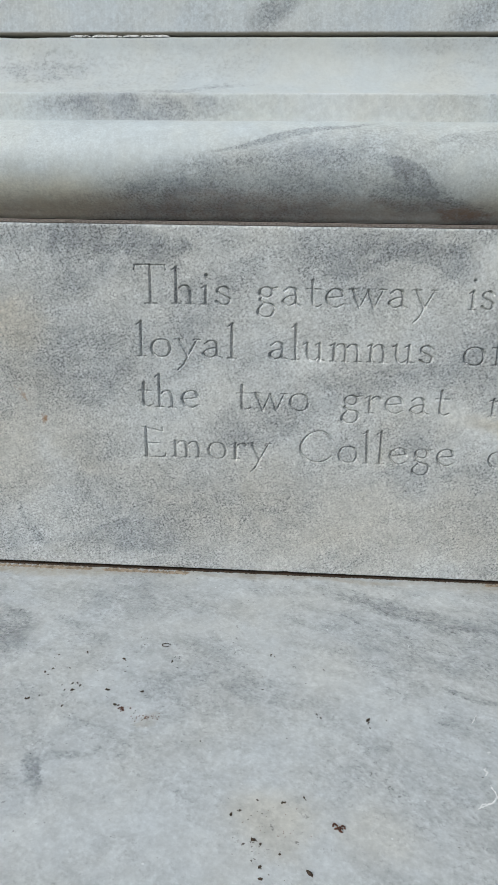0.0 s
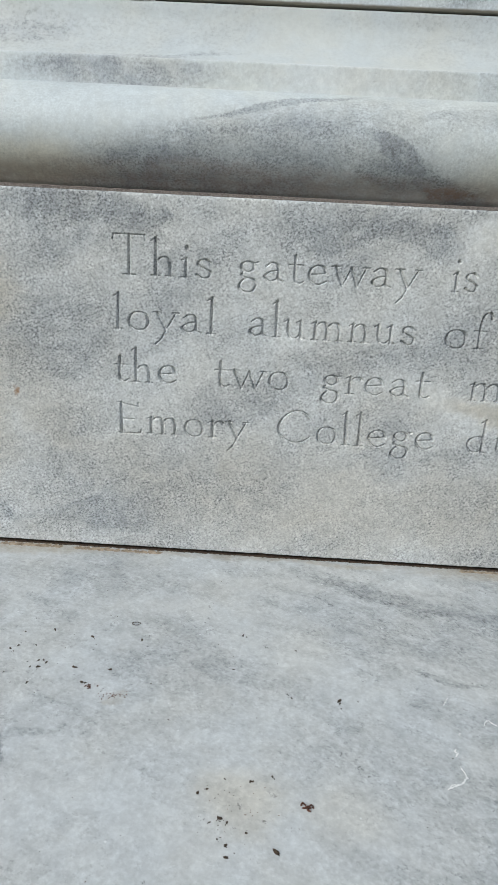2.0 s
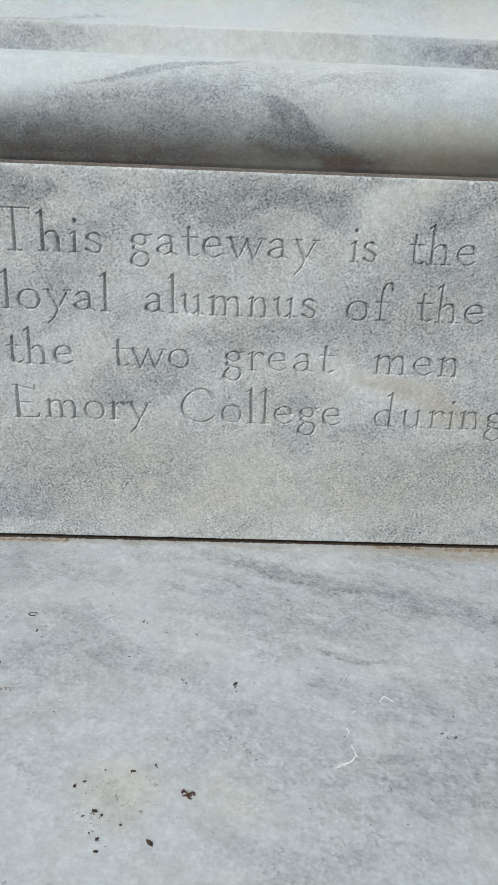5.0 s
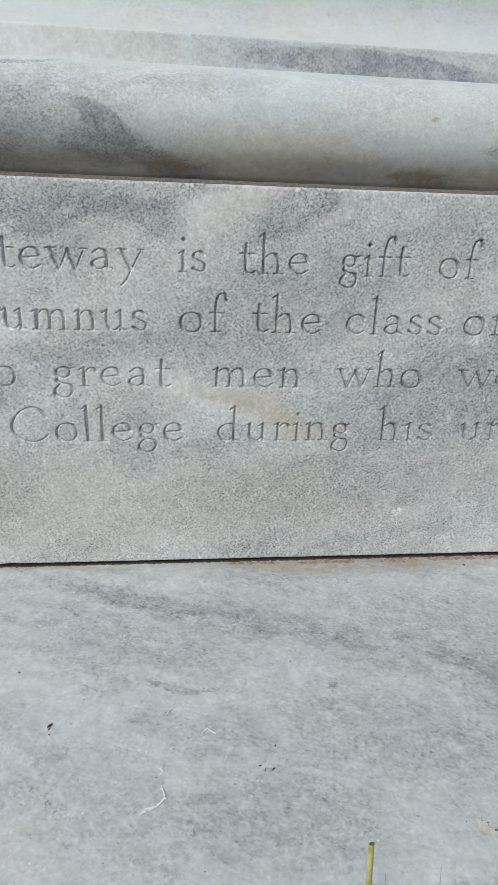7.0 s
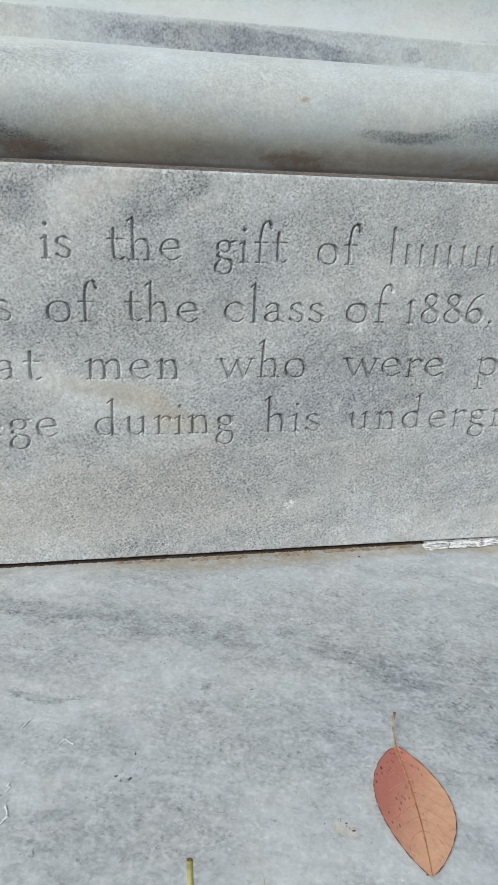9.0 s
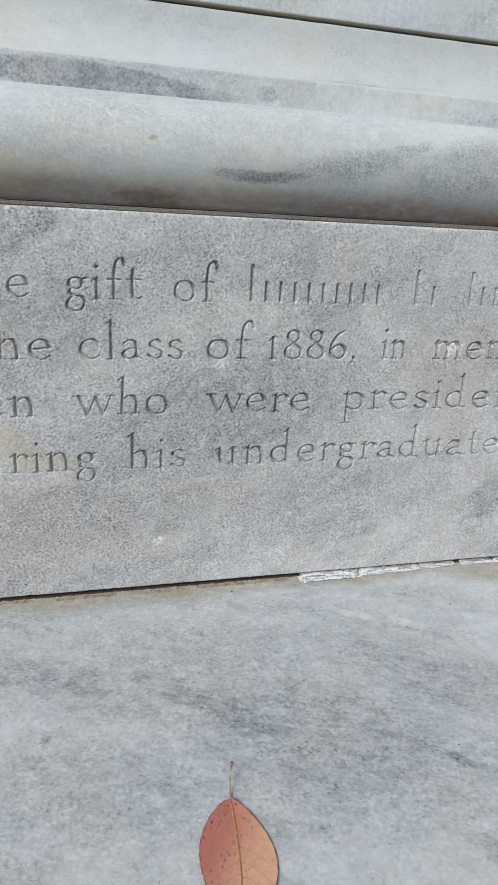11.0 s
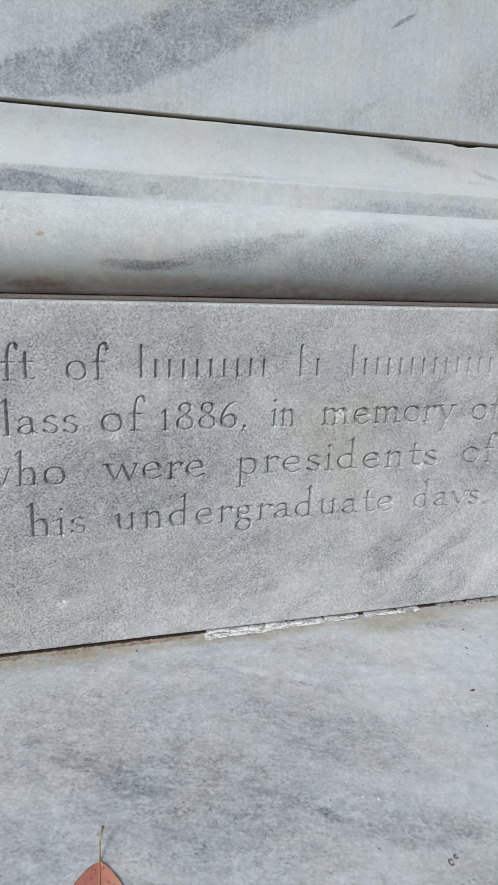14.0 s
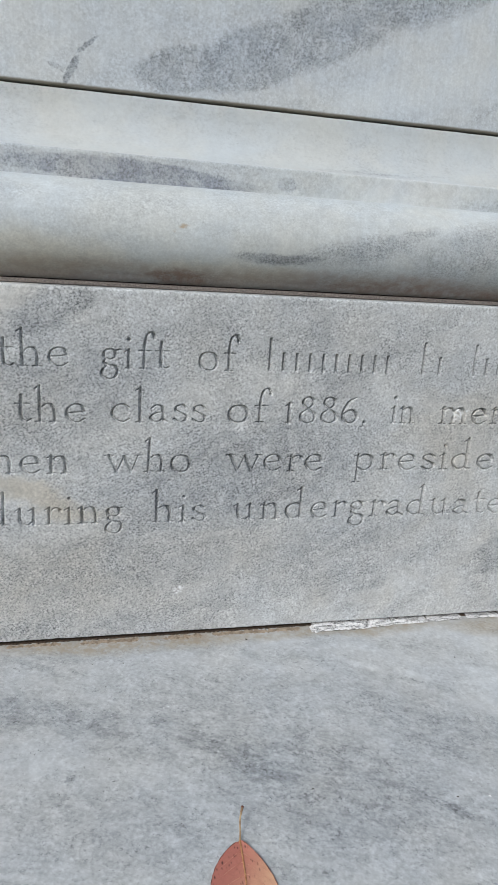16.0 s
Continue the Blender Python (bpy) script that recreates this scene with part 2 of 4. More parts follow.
inscription_marble = marble(
    "inscription_marble", (0.575, 0.583, 0.580), (0.305, 0.318, 0.332), (0.475, 0.440, 0.375),
    grey_patches=((-0.03, 0.256, 0.075, 0.013, -4, 0.95), (0.155, 0.250, 0.06, 0.014, 8, 0.7),
                  (0.31, 0.195, 0.11, 0.045, 20, 0.5), (0.09, 0.125, 0.05, 0.02, 25, 0.55), (0.44, 0.13, 0.13, 0.05, 12, 0.62),
                  (-0.01, 0.03, 0.08, 0.025, 10, 0.65), (0.59, 0.225, 0.10, 0.03, -15, 0.28), (0.52, 0.070, 0.10, 0.028, 15, 0.42), (0.42, 0.235, 0.09, 0.022, 10, 0.4),
                  (0.34, 0.06, 0.13, 0.032, 6, 0.5), (-0.05, 0.165, 0.06, 0.04, 10, 0.6), (0.02, 0.05, 0.10, 0.04, 5, 0.5), (0.19, 0.165, 0.07, 0.012, 10, 0.5)),
    veins=((0.210, 0.247, 0.034, 0.010, -14, 0.75), (0.312, 0.248, 0.035, 0.008, 30, 0.6), (0.036, 0.255, 0.010, 0.006, -30, 0.8),
           (0.665, 0.062, 0.030, 0.007, 42, 0.55), (0.735, 0.052, 0.030, 0.005, 40, 0.45), (0.237, 0.165, 0.03, 0.006, 20, 0.5), (-0.095, 0.033, 0.022, 0.003, -52, 0.6)),
    warm_patches=((-0.10, 0.195, 0.030, 0.03, 0, 0.75), (-0.11, 0.10, 0.03, 0.06, 0, 0.5), (0.297, 0.117, 0.060, 0.010, -15, 0.75), (0.645, 0.165, 0.02, 0.035, -20, 0.45),
                  (0.12, 0.050, 0.15, 0.045, -6, 0.5), (0.29, 0.050, 0.11, 0.045, 0, 0.5), (-0.075, 0.123, 0.05, 0.025, 0, 0.35), (0.40, 0.050, 0.12, 0.035, 6, 0.28), (0.28, 0.256, 0.035, 0.010, 25, 0.3)),
    light_patches=((0.270, 0.255, 0.046, 0.012, 25, 1.0), (0.262, 0.125, 0.066, 0.0105, -15, 1.0), (0.60, 0.028, 0.08, 0.016, 30, 0.4),
                   (0.70, 0.045, 0.05, 0.010, 40, 0.55), (0.645, 0.15, 0.025, 0.035, -30, 0.6), (0.79, 0.04, 0.045, 0.010, 42, 0.8)),
    streak=(1, 1, 2.0), streak_turn=(0, 22, 0), clouds=0.6, cloud_scale=11, ragged=0.022, mottle=0.095, mottle_scale=230, specks=0.64, seams=0.9, grain_scale=570, grain_base=0.44,
    crystals=0.30, glints=0.4, pits=0.3, bump=0.00025, warmth=0.6, rough=0.7, tint=0.018,
    bruises=((0.403, 0.042, 0.006, 0.0035, 0, 1.0), (0.451, 0.171, 0.008, 0.004, 0, 0.8), (0.622, 0.179, 0.006, 0.007, 0, 0.9), (0.70, 0.137, 0.006, 0.006, 0, 0.8), (0.13, 0.167, 0.03, 0.006, 0, 0.4)),
    brown_patches=((-0.0755, 0.1230, 0.0022, 0.005, 10, 1.0), (-0.0965, 0.142, 0.002, 0.005, 0, 0.6)), stain=(0.27, 0.14, 0.06))

torus_marble = marble(
    "torus_marble", (0.595, 0.622, 0.622), (0.285, 0.303, 0.325), (0.63, 0.595, 0.50),
    grey_patches=((0.045, 0.288, 0.075, 0.014, 3, 0.55), (0.40, 0.277, 0.025, 0.006, 0, 0.5), (0.53, 0.303, 0.05, 0.010, 6, 0.5), (0.235, 0.278, 0.035, 0.008, -12, 0.6),
                  (0.72, 0.302, 0.12, 0.026, 3, 0.42), (0.90, 0.30, 0.12, 0.025, 4, 0.5), (0.25, 0.324, 0.05, 0.010, 4, 0.3)),
    veins=((0.070, 0.289, 0.124, 0.029, 11, 0.60), (0.145, 0.300, 0.065, 0.030, 11, 0.40), (0.020, 0.287, 0.048, 0.012, 8, 0.8), (0.190, 0.300, 0.026, 0.008, -40, 0.9), (0.222, 0.280, 0.034, 0.008, -16, 0.9), (0.185, 0.288, 0.03, 0.013, 0, 0.7),
           (0.105, 0.3265, 0.060, 0.0022, 10, 0.6), (0.225, 0.327, 0.030, 0.0020, 10, 0.4), (0.470, 0.2968, 0.036, 0.0045, 2, 0.75), (0.556, 0.309, 0.035, 0.006, 18, 0.5), (0.625, 0.308, 0.060, 0.019, 16, 0.44)),
    warm_patches=((-0.08, 0.283, 0.07, 0.016, 0, 0.8), (0.30, 0.288, 0.07, 0.014, 0, 0.7), (0.42, 0.283, 0.07, 0.009, 0, 0.6)),
    streak=(1, 1, 1.6), clouds=0.18, ragged=0.011, mottle=0.045, mottle_scale=170, specks=0.66, seams=0.5, grain_scale=640, grain_base=0.05, crystals=0.30, glints=0.15, pits=0.25, bump=0.00012,
    rough=0.52, warmth=0.15, uneven=0.3, vein_edge=(1.35, 0.6),
    rust=((0.3985, 0.3115, 0.0038, 0.0018, 0, 0.6), (0.3925, 0.3085, 0.0015, 0.001, 0, 0.5)),
    # browner all along the torus foot, strongest in a few spots
    brown_patches=((0.25, 0.2775, 0.75, 0.0095, 0, 0.42), (0.05, 0.278, 0.16, 0.010, 0, 0.4), (0.62, 0.2765, 0.16, 0.0085, 0, 0.75), (0.395, 0.278, 0.03, 0.007, 0, 0.8), (0.225, 0.277, 0.03, 0.006, 0, 0.8)), stain=(0.315, 0.215, 0.165))

fillet_marble = marble(
    "fillet_marble", (0.625, 0.648, 0.640), (0.30, 0.315, 0.345), (0.58, 0.575, 0.52),
    grey_patches=((-0.01, 0.349, 0.070, 0.012, 0, 0.6), (0.70, 0.344, 0.09, 0.006, 0, 0.45)),
    veins=((-0.02, 0.352, 0.055, 0.007, 3, 0.5), (0.045, 0.352, 0.010, 0.004, 0, 0.6), (0.365, 0.346, 0.095, 0.009, -2, 0.85), (0.478, 0.349, 0.008, 0.006, 0, 0.6)),
    bands=((0.2425, 0.2445, 0.38, 0.56, 0.34),), warm_patches=((0.18, 0.350, 0.06, 0.02, 0, 0.3),), warmth=0.1,
    light_patches=((0.16, 0.350, 0.060, 0.03, 0, 0.7), (0.585, 0.350, 0.05, 0.03, 0, 0.5)), clouds=0.2, mottle=0.05, mottle_scale=190, specks=0.5, seams=0.4, grain_scale=620, grain_base=0.08, crystals=0.2, glints=0.15, pits=0.2,
    bump=0.00015, ragged=0.009, rough=0.55)

cavetto_marble = marble(
    "cavetto_marble", (0.570, 0.592, 0.588), (0.34, 0.355, 0.375), CREAM,
    grey_patches=((-0.080, 0.382, 0.045, 0.012, 0, 0.5), (0.25, 0.40, 0.10, 0.006, 2, 0.25)),
    veins=((0.03, 0.3645, 0.045, 0.0016, 3, 0.55), (0.71, 0.391, 0.030, 0.005, -12, 0.40), (0.728, 0.3870, 0.012, 0.0026, -20, 0.40),
           (0.776, 0.379, 0.013, 0.0020, -8, 0.6), (0.763, 0.369, 0.010, 0.0018, 5, 0.4), (0.56, 0.364, 0.05, 0.0015, 2, 0.4)),
    streak=(1, 1, 2.5), clouds=0.2, mottle=0.025, mottle_scale=150, specks=0.5, seams=0.4, grain_scale=400, grain_base=0.04, crystals=0.1, glints=0.1, pits=0.15, bump=0.0001, rough=0.5, ragged=0.012, warmth=0.35, vein_edge=(1.6, 0.3))

die_marble = marble(
    "die_marble", (0.608, 0.637, 0.658), (0.335, 0.360, 0.394), CREAM,
    grey_patches=((0.09, 0.421, 0.025, 0.010, 28, 0.7), (0.79, 0.45, 0.05, 0.03, 20, 0.35), (0.24, 0.42, 0.03, 0.012, 20, 0.5)),
    veins=((0.405, 0.425, 0.040, 0.016, 12, 0.66), (0.460, 0.440, 0.055, 0.022, 20, 0.66), (0.520, 0.467, 0.080, 0.024, 25, 0.66), (0.600, 0.508, 0.090, 0.027, 24, 0.66),
           (0.3225, 0.4155, 0.010, 0.0028, 60, 0.95), (0.3325, 0.4320, 0.009, 0.0022, 42, 0.85), (0.312, 0.4165, 0.006, 0.0020, -20, 0.5), (0.6885, 0.4922, 0.0115, 0.0015, 32, 1.0), (0.659, 0.424, 0.032, 0.0022, 33, 0.28)),
    light_patches=((0.58, 0.428, 0.08, 0.014, 18, 0.6), (0.70, 0.455, 0.05, 0.018, 18, 0.5)),
    streak=(1, 1, 1.5), streak_turn=(0, 18, 0), clouds=0.25, mottle=0.04, mottle_scale=240, specks=0.55, seams=0.6, grain_scale=620, grain_base=0.08, crystals=0.28, glints=0.15, pits=0.15, saw=0.03,
    bump=0.00018, ragged=0.007, warmth=0.12, uneven=0.3, grime=(0.4055, 0.4074), stain=(0.19, 0.165, 0.12))

slab_marble = marble(
    "slab_marble", (0.524, 0.539, 0.542), (0.275, 0.288, 0.296), (0.52, 0.485, 0.41),
    grey_patches=((-0.092, -0.085, 0.034, 0.022, -60, 0.7), (0.0, -0.040, 0.09, 0.020, -4, 0.35), (0.20, -0.038, 0.075, 0.014, -19, 0.62), (0.295, -0.074, 0.11, 0.020, -17, 0.6), (0.23, -0.085, 0.07, 0.03, -25, 0.35),
                  (0.42, -0.118, 0.065, 0.020, -32, 0.6), (0.48, -0.150, 0.11, 0.055, -26, 0.55), (0.42, -0.075, 0.10, 0.045, -15, 0.34), (0.56, -0.115, 0.09, 0.032, -30, 0.5), (0.61, -0.203, 0.055, 0.014, -17, 0.5), (0.36, -0.165, 0.09, 0.035, -14, 0.4),
                  (0.19, -0.195, 0.07, 0.035, -10, 0.34), (0.08, -0.140, 0.05, 0.014, -10, 0.3), (0.27, -0.21, 0.07, 0.03, 0, 0.46), (0.47, -0.07, 0.06, 0.018, -25, 0.35)),
    veins=((-0.0235, -0.200, 0.0055, 0.017, 26, 0.75), (-0.012, -0.1875, 0.020, 0.0042, 12, 0.5), (0.035, -0.1745, 0.035, 0.0035, 15, 0.34), (0.205, -0.0455, 0.034, 0.0026, -19, 0.9), (0.232, -0.0545, 0.030, 0.0020, -14, 0.85),
           (0.300, -0.083, 0.050, 0.0040, -12, 0.5), (0.231, -0.1255, 0.017, 0.0036, -23, 0.5), (0.170, -0.171, 0.010, 0.006, 0, 0.45), (0.432, -0.129, 0.050, 0.0095, -29, 0.85), (0.400, -0.112, 0.02, 0.006, -45, 0.5),
           (0.542, -0.171, 0.034, 0.0055, -32, 0.75), (0.3257, -0.1295, 0.0042, 0.0026, 0, 0.8), (0.351, -0.134, 0.003, 0.0016, 0, 0.6), (0.250, -0.128, 0.010, 0.0018, 6, 0.45), (0.2776, -0.1838, 0.0045, 0.0018, -10, 0.6)),
    warm_patches=((0.108, -0.222, 0.026, 0.020, 0, 0.5), (0.16, -0.225, 0.02, 0.018, 0, 0.35), (0.382, -0.222, 0.007, 0.004, -50, 0.7), (0.69, -0.014, 0.05, 0.012, 0, 0.55)),
    light_patches=((0.540, -0.052, 0.016, 0.0035, -28, 0.7), (0.582, -0.068, 0.020, 0.0045, -33, 0.7), (0.66, -0.100, 0.06, 0.026, -30, 0.6), (0.71, -0.065, 0.07, 0.03, -20, 0.6), (0.03, -0.238, 0.08, 0.028, 0, 0.6), (-0.035, -0.13, 0.05, 0.03, 0, 0.3), (0.13, -0.115, 0.05, 0.012, -12, 0.35), (0.11, -0.195, 0.13, 0.055, 0, 0.32)),
    flat="z", streak=(1.0, 2.4, 1), streak_turn=(0, 0, 22), clouds=0.5, cloud_scale=11, ragged=0.015, mottle=0.065, mottle_scale=150, specks=0.36, seams=0.75, grain_scale=400, grain_base=0.14, crystals=0.25, glints=0.6,
    pits=0.6, bump=0.00011, rough=0.55, warmth=0.12, uneven=0.5, tint=0.018,
    brown_patches=((-0.11, -0.003, 0.13, 0.008, 0, 0.75), (0.14, -0.001, 0.14, 0.004, 0, 0.5), (0.37, -0.005, 0.13, 0.012, 0, 0.85), (0.54, -0.005, 0.12, 0.009, 0, 0.8), (0.86, -0.003, 0.15, 0.009, 0, 0.7), (0.695, -0.010, 0.06, 0.016, 0, 0.6), (0.031, -0.1570, 0.007, 0.0035, 12, 0.4)), stain=(0.33, 0.275, 0.195))


def plain(name, low, high, scale=60, rough=0.8, bump=0.0005, detail=4):
    n = Nodes(name)
    f = n.noise(n.place, scale, detail, 0.65)
    n.bump(f, bump)
    return n.finish(n.mix(n.ramp(f, 0.3, 0.7), low, high), rough)


mortar_tan = plain("tan_mortar", (0.20, 0.155, 0.11), (0.44, 0.36, 0.27), 240, 0.9, 0.0012)


def cracked(name, skin, low, crack):
    """Weathered skin of old sealant, split by long dark cracks."""
    n = Nodes(name)
    drawn = n.mapped(n.place, scale=(0.22, 1, 1))
    wander = n.noise(drawn, 260, 3, 0.6)
    line = n.ramp(n.math("ABSOLUTE", n.math("SUBTRACT", wander, 0.5)), 0.024, 0.008)
    cross = n.ramp(n.math("ABSOLUTE", n.math("SUBTRACT", n.noise(n.mapped(n.place, (0.2, 0, 0), scale=(1, 0.3, 0.3)), 150, 2), 0.5)), 0.006, 0.002)
    split = n.math("MAXIMUM", line, cross)
    f = n.noise(n.place, 700, 3, 0.65)
    colour = n.mix(n.math("MULTIPLY", split, 0.85), n.mix(n.ramp(f, 0.3, 0.6), low, skin), crack)
    n.bump(n.math("SUBTRACT", f, n.math("MULTIPLY", split, 1.2)), 0.0006)
    return n.finish(colour, 0.75)


mortar_white = cracked("white_cracked_sealant", (0.88, 0.875, 0.86), (0.66, 0.65, 0.635), (0.06, 0.055, 0.05))
mortar_grey = plain("old_grey_mortar", (0.14, 0.135, 0.13), (0.46, 0.45, 0.42), 420, 0.9, 0.0008)
brown_fillet = plain("brown_fillet_edge", (0.118, 0.100, 0.088), (0.265, 0.232, 0.207), 800, 0.9, 0.0008)
stone_core = plain("joint_bed_stone", (0.05, 0.045, 0.04), (0.12, 0.105, 0.085), 90, 0.95)
crumb_dark = plain("dark_soil_crumb", (0.025, 0.02, 0.016), (0.11, 0.075, 0.05), 900, 0.9)
mineral = plain("dark_grey_mineral", (0.07, 0.07, 0.072), (0.20, 0.205, 0.21), 900, 0.7)
dry_brown = plain("dry_brown_shred", (0.05, 0.022, 0.014), (0.17, 0.075, 0.05), 800, 0.8)
crumb_brown = plain("brown_dirt_crumb", (0.10, 0.05, 0.032), (0.27, 0.16, 0.11), 900, 0.9)
fibre_white = plain("white_fibre", (0.72, 0.73, 0.73), (0.86, 0.86, 0.85), 500, 0.6)
straw = plain("yellow_straw", (0.36, 0.34, 0.10), (0.57, 0.54, 0.24), 150, 0.55, 0.0003)
straw_cut = plain("dried_cut_end", (0.07, 0.06, 0.03), (0.20, 0.17, 0.07), 600, 0.9)
straw_thin = plain("pale_dry_grass", (0.22, 0.21, 0.12), (0.42, 0.40, 0.25), 200, 0.7)
lawn = plain("worn_lawn_ground", (0.035, 0.045, 0.018), (0.13, 0.12, 0.06), 25, 0.95, 0.01, 8)


def leaf_material(name, red, tan, spot):
    """Dry leaf: red towards the stalk and one side, fading to tan, with dark specks."""
    n = Nodes(name)
    f = n.noise(n.place, 90, 4, 0.6)
    along = n.mapped(n.place, (0, 0, 0), (0, 0, 35))
    split = n.tree.nodes.new("ShaderNodeSeparateXYZ")
    n.put(split.inputs[0], along)
    fade = n.math("ADD", n.ramp(split.outputs["X"], 0.448, 0.478), n.math("MULTIPLY_ADD", f, 0.5, -0.25), clamp=True)
    c = n.mix(fade, red, tan)
    c = n.mix(n.ramp(n.noise(n.place, 240, 4, 0.7), 0.35, 0.7, 0.0, 0.2), c, tuple(0.6 * v for v in red))
    speck = n.math("MULTIPLY", n.ramp(n.cells(n.mapped(n.place, (0, 0, 0), (0, 0, 30), (1, 0.42, 1)), 640), 0.38, 0.14), n.ramp(n.noise(n.place, 110, 3, 0.7), 0.47, 0.56))
    c = n.mix(n.math("MULTIPLY", speck, n.math("MULTIPLY_ADD", fade, -0.75, 0.95)), c, spot)
    n.bump(n.noise(n.place, 500, 3), 0.0004)
    return n.finish(c, 0.5, 0.0, 0.4)


leaf_dry = leaf_material("dry_red_to_tan_leaf", (0.43, 0.155, 0.118), (0.63, 0.37, 0.23), (0.09, 0.03, 0.025))
leaf_rim = plain("dark_leaf_margin", (0.09, 0.03, 0.02), (0.30, 0.12, 0.08), 300, 0.7, 0.0002)
leaf_vein = plain("leaf_midrib", (0.28, 0.12, 0.05), (0.50, 0.27, 0.13), 300, 0.6, 0.0002)
leaf_stalk = plain("dry_leaf_stalk", (0.22, 0.14, 0.08), (0.50, 0.38, 0.22), 260, 0.6, 0.0002)
leaf_vein_pale = plain("leaf_side_vein", (0.34, 0.13, 0.09), (0.60, 0.31, 0.20), 300, 0.6, 0.0002)

# ---- the stones ----
X0, X1, BACK = -0.30, 1.07, 1.00   # ends and back of the courses
FACE_TOP = 0.268              # top of the inscription stone
SLAB_Z, SLAB_FALL, SLAB_FRONT = -0.0035, 0.086, -0.272


def slab_z(y):
    return SLAB_Z + SLAB_FALL * y


ground = link_mesh("ground", quads_mesh("ground", np.array([(-250, -250, -0.24), (250, -250, -0.24), (250, 250, -0.24), (-250, 250, -0.24)]), np.array([(0, 1, 2, 3)])), lawn)
tagged(ground, "worn lawn ground with sparse dry grass", "ground", kind="structure")


def plinth_slab():
    xs = np.linspace(-0.55, 1.32, 240)
    ys = np.concatenate([np.linspace(SLAB_FRONT, SLAB_FRONT + 0.004, 5), np.linspace(SLAB_FRONT + 0.008, 0.05, 60), np.linspace(0.1, BACK + 0.25, 12)])
    v = np.zeros((len(xs), len(ys), 3))
    v[:, :, 0], v[:, :, 1] = xs[:, None], ys
    edge = np.clip((SLAB_FRONT + 0.004 - ys) / 0.004, 0, 1)
    v[:, :, 2] = slab_z(np.minimum(ys, 0.03)) - 0.004 * (1 - np.sqrt(1 - 0.98 * edge ** 2)) + 0.0003 * waves(3, xs, (0.4, 0.1))[:, None] * waves(4, ys, (0.3, 0.1))
    top = v.reshape(-1, 3)
    n = len(ys)
    rim = [k * n for k in range(len(xs))] + [(len(xs) - 1) * n + k for k in range(1, n)] + [k * n + n - 1 for k in range(len(xs) - 2, -1, -1)] + [k for k in range(n - 2, 0, -1)]
    upper = top[rim]
    lower = upper.copy()
    lower[:, 2] = -0.24
    a, m = len(top), len(rim)
    k = np.arange(m)
    sides = np.stack([a + k, a + m + k, a + m + (k + 1) % m, a + (k + 1) % m], axis=-1)
    mesh = quads_mesh("plinth_slab", np.concatenate([top, upper, lower]), np.concatenate([grid_quads(len(xs), n), sides]))
    ob = link_mesh("plinth_slab", mesh, slab_marble)
    return tagged(ob, "pale grey streaked marble plinth slab, sloping and specked with dirt", "stone slab", kind="structure")


plinth_slab()


# ---- letters cut into the stone ----
GLYPHS = {}


def glyph(char, advance, *strokes):
    """strokes: ('c' smooth or 'l' straight, points); heights in x-heights above the base line.
    Stems and capitals stand tall over the small letters."""
    GLYPHS[char] = (advance, [(kind, [(x, 1 + 1.38 * (y - 1) if y > 1 else 1.1 * y if y < 0 else y) for x, y in pts]) for kind, pts in strokes])


def foot(x, y=0.0, left=0.15, right=0.15):
    return ("h", [(x - left, y), (x + right, y)])


def flag(x, y):
    return ("l", [(x - 0.16, y - 0.11), (x, y)])


RING = [(0.41, 1.0), (0.66, 0.88), (0.76, 0.5), (0.66, 0.12), (0.41, 0.0), (0.16, 0.12), (0.06, 0.5), (0.16, 0.88), (0.41, 1.0)]
glyph("a", 0.84, ("c", [(0.10, 0.80), (0.30, 0.99), (0.52, 0.88), (0.57, 0.55), (0.57, 0.15), (0.74, 0.02)]), ("c", [(0.57, 0.60), (0.24, 0.50), (0.07, 0.26), (0.22, 0.02), (0.43, 0.08), (0.57, 0.26)]))
glyph("c", 0.84, ("c", [(0.68, 0.82), (0.46, 1.0), (0.17, 0.86), (0.05, 0.46), (0.20, 0.10), (0.46, 0.0), (0.71, 0.18)]))
glyph("d", 0.98, ("c", [(0.62, 0.86), (0.40, 0.98), (0.12, 0.78), (0.06, 0.40), (0.22, 0.04), (0.44, 0.03), (0.62, 0.22)]), ("l", [(0.63, 1.70), (0.63, 0.03)]), flag(0.63, 1.70), ("h", [(0.63, 0.02), (0.82, 0.02)]))
glyph("e", 0.84, ("l", [(0.08, 0.50), (0.68, 0.60)]), ("c", [(0.68, 0.60), (0.58, 0.90), (0.36, 1.0), (0.13, 0.82), (0.06, 0.46), (0.20, 0.09), (0.44, 0.0), (0.70, 0.19)]))
glyph("f", 0.60, ("c", [(0.64, 1.56), (0.52, 1.72), (0.34, 1.60), (0.27, 1.20), (0.27, 0.6), (0.27, 0.0)]), ("d", [(0.62, 1.50)]), ("h", [(0.06, 0.97), (0.52, 0.97)]), foot(0.27))
glyph("g", 0.80, ("c", [(0.34, 1.0), (0.53, 0.88), (0.55, 0.60), (0.34, 0.44), (0.13, 0.58), (0.13, 0.86), (0.34, 1.0)]), ("h", [(0.53, 0.92), (0.74, 1.0)]),
      ("c", [(0.20, 0.48), (0.11, 0.30), (0.26, 0.14), (0.54, 0.07), (0.65, -0.18), (0.52, -0.50), (0.27, -0.57), (0.05, -0.42), (0.07, -0.14), (0.25, 0.12)]))
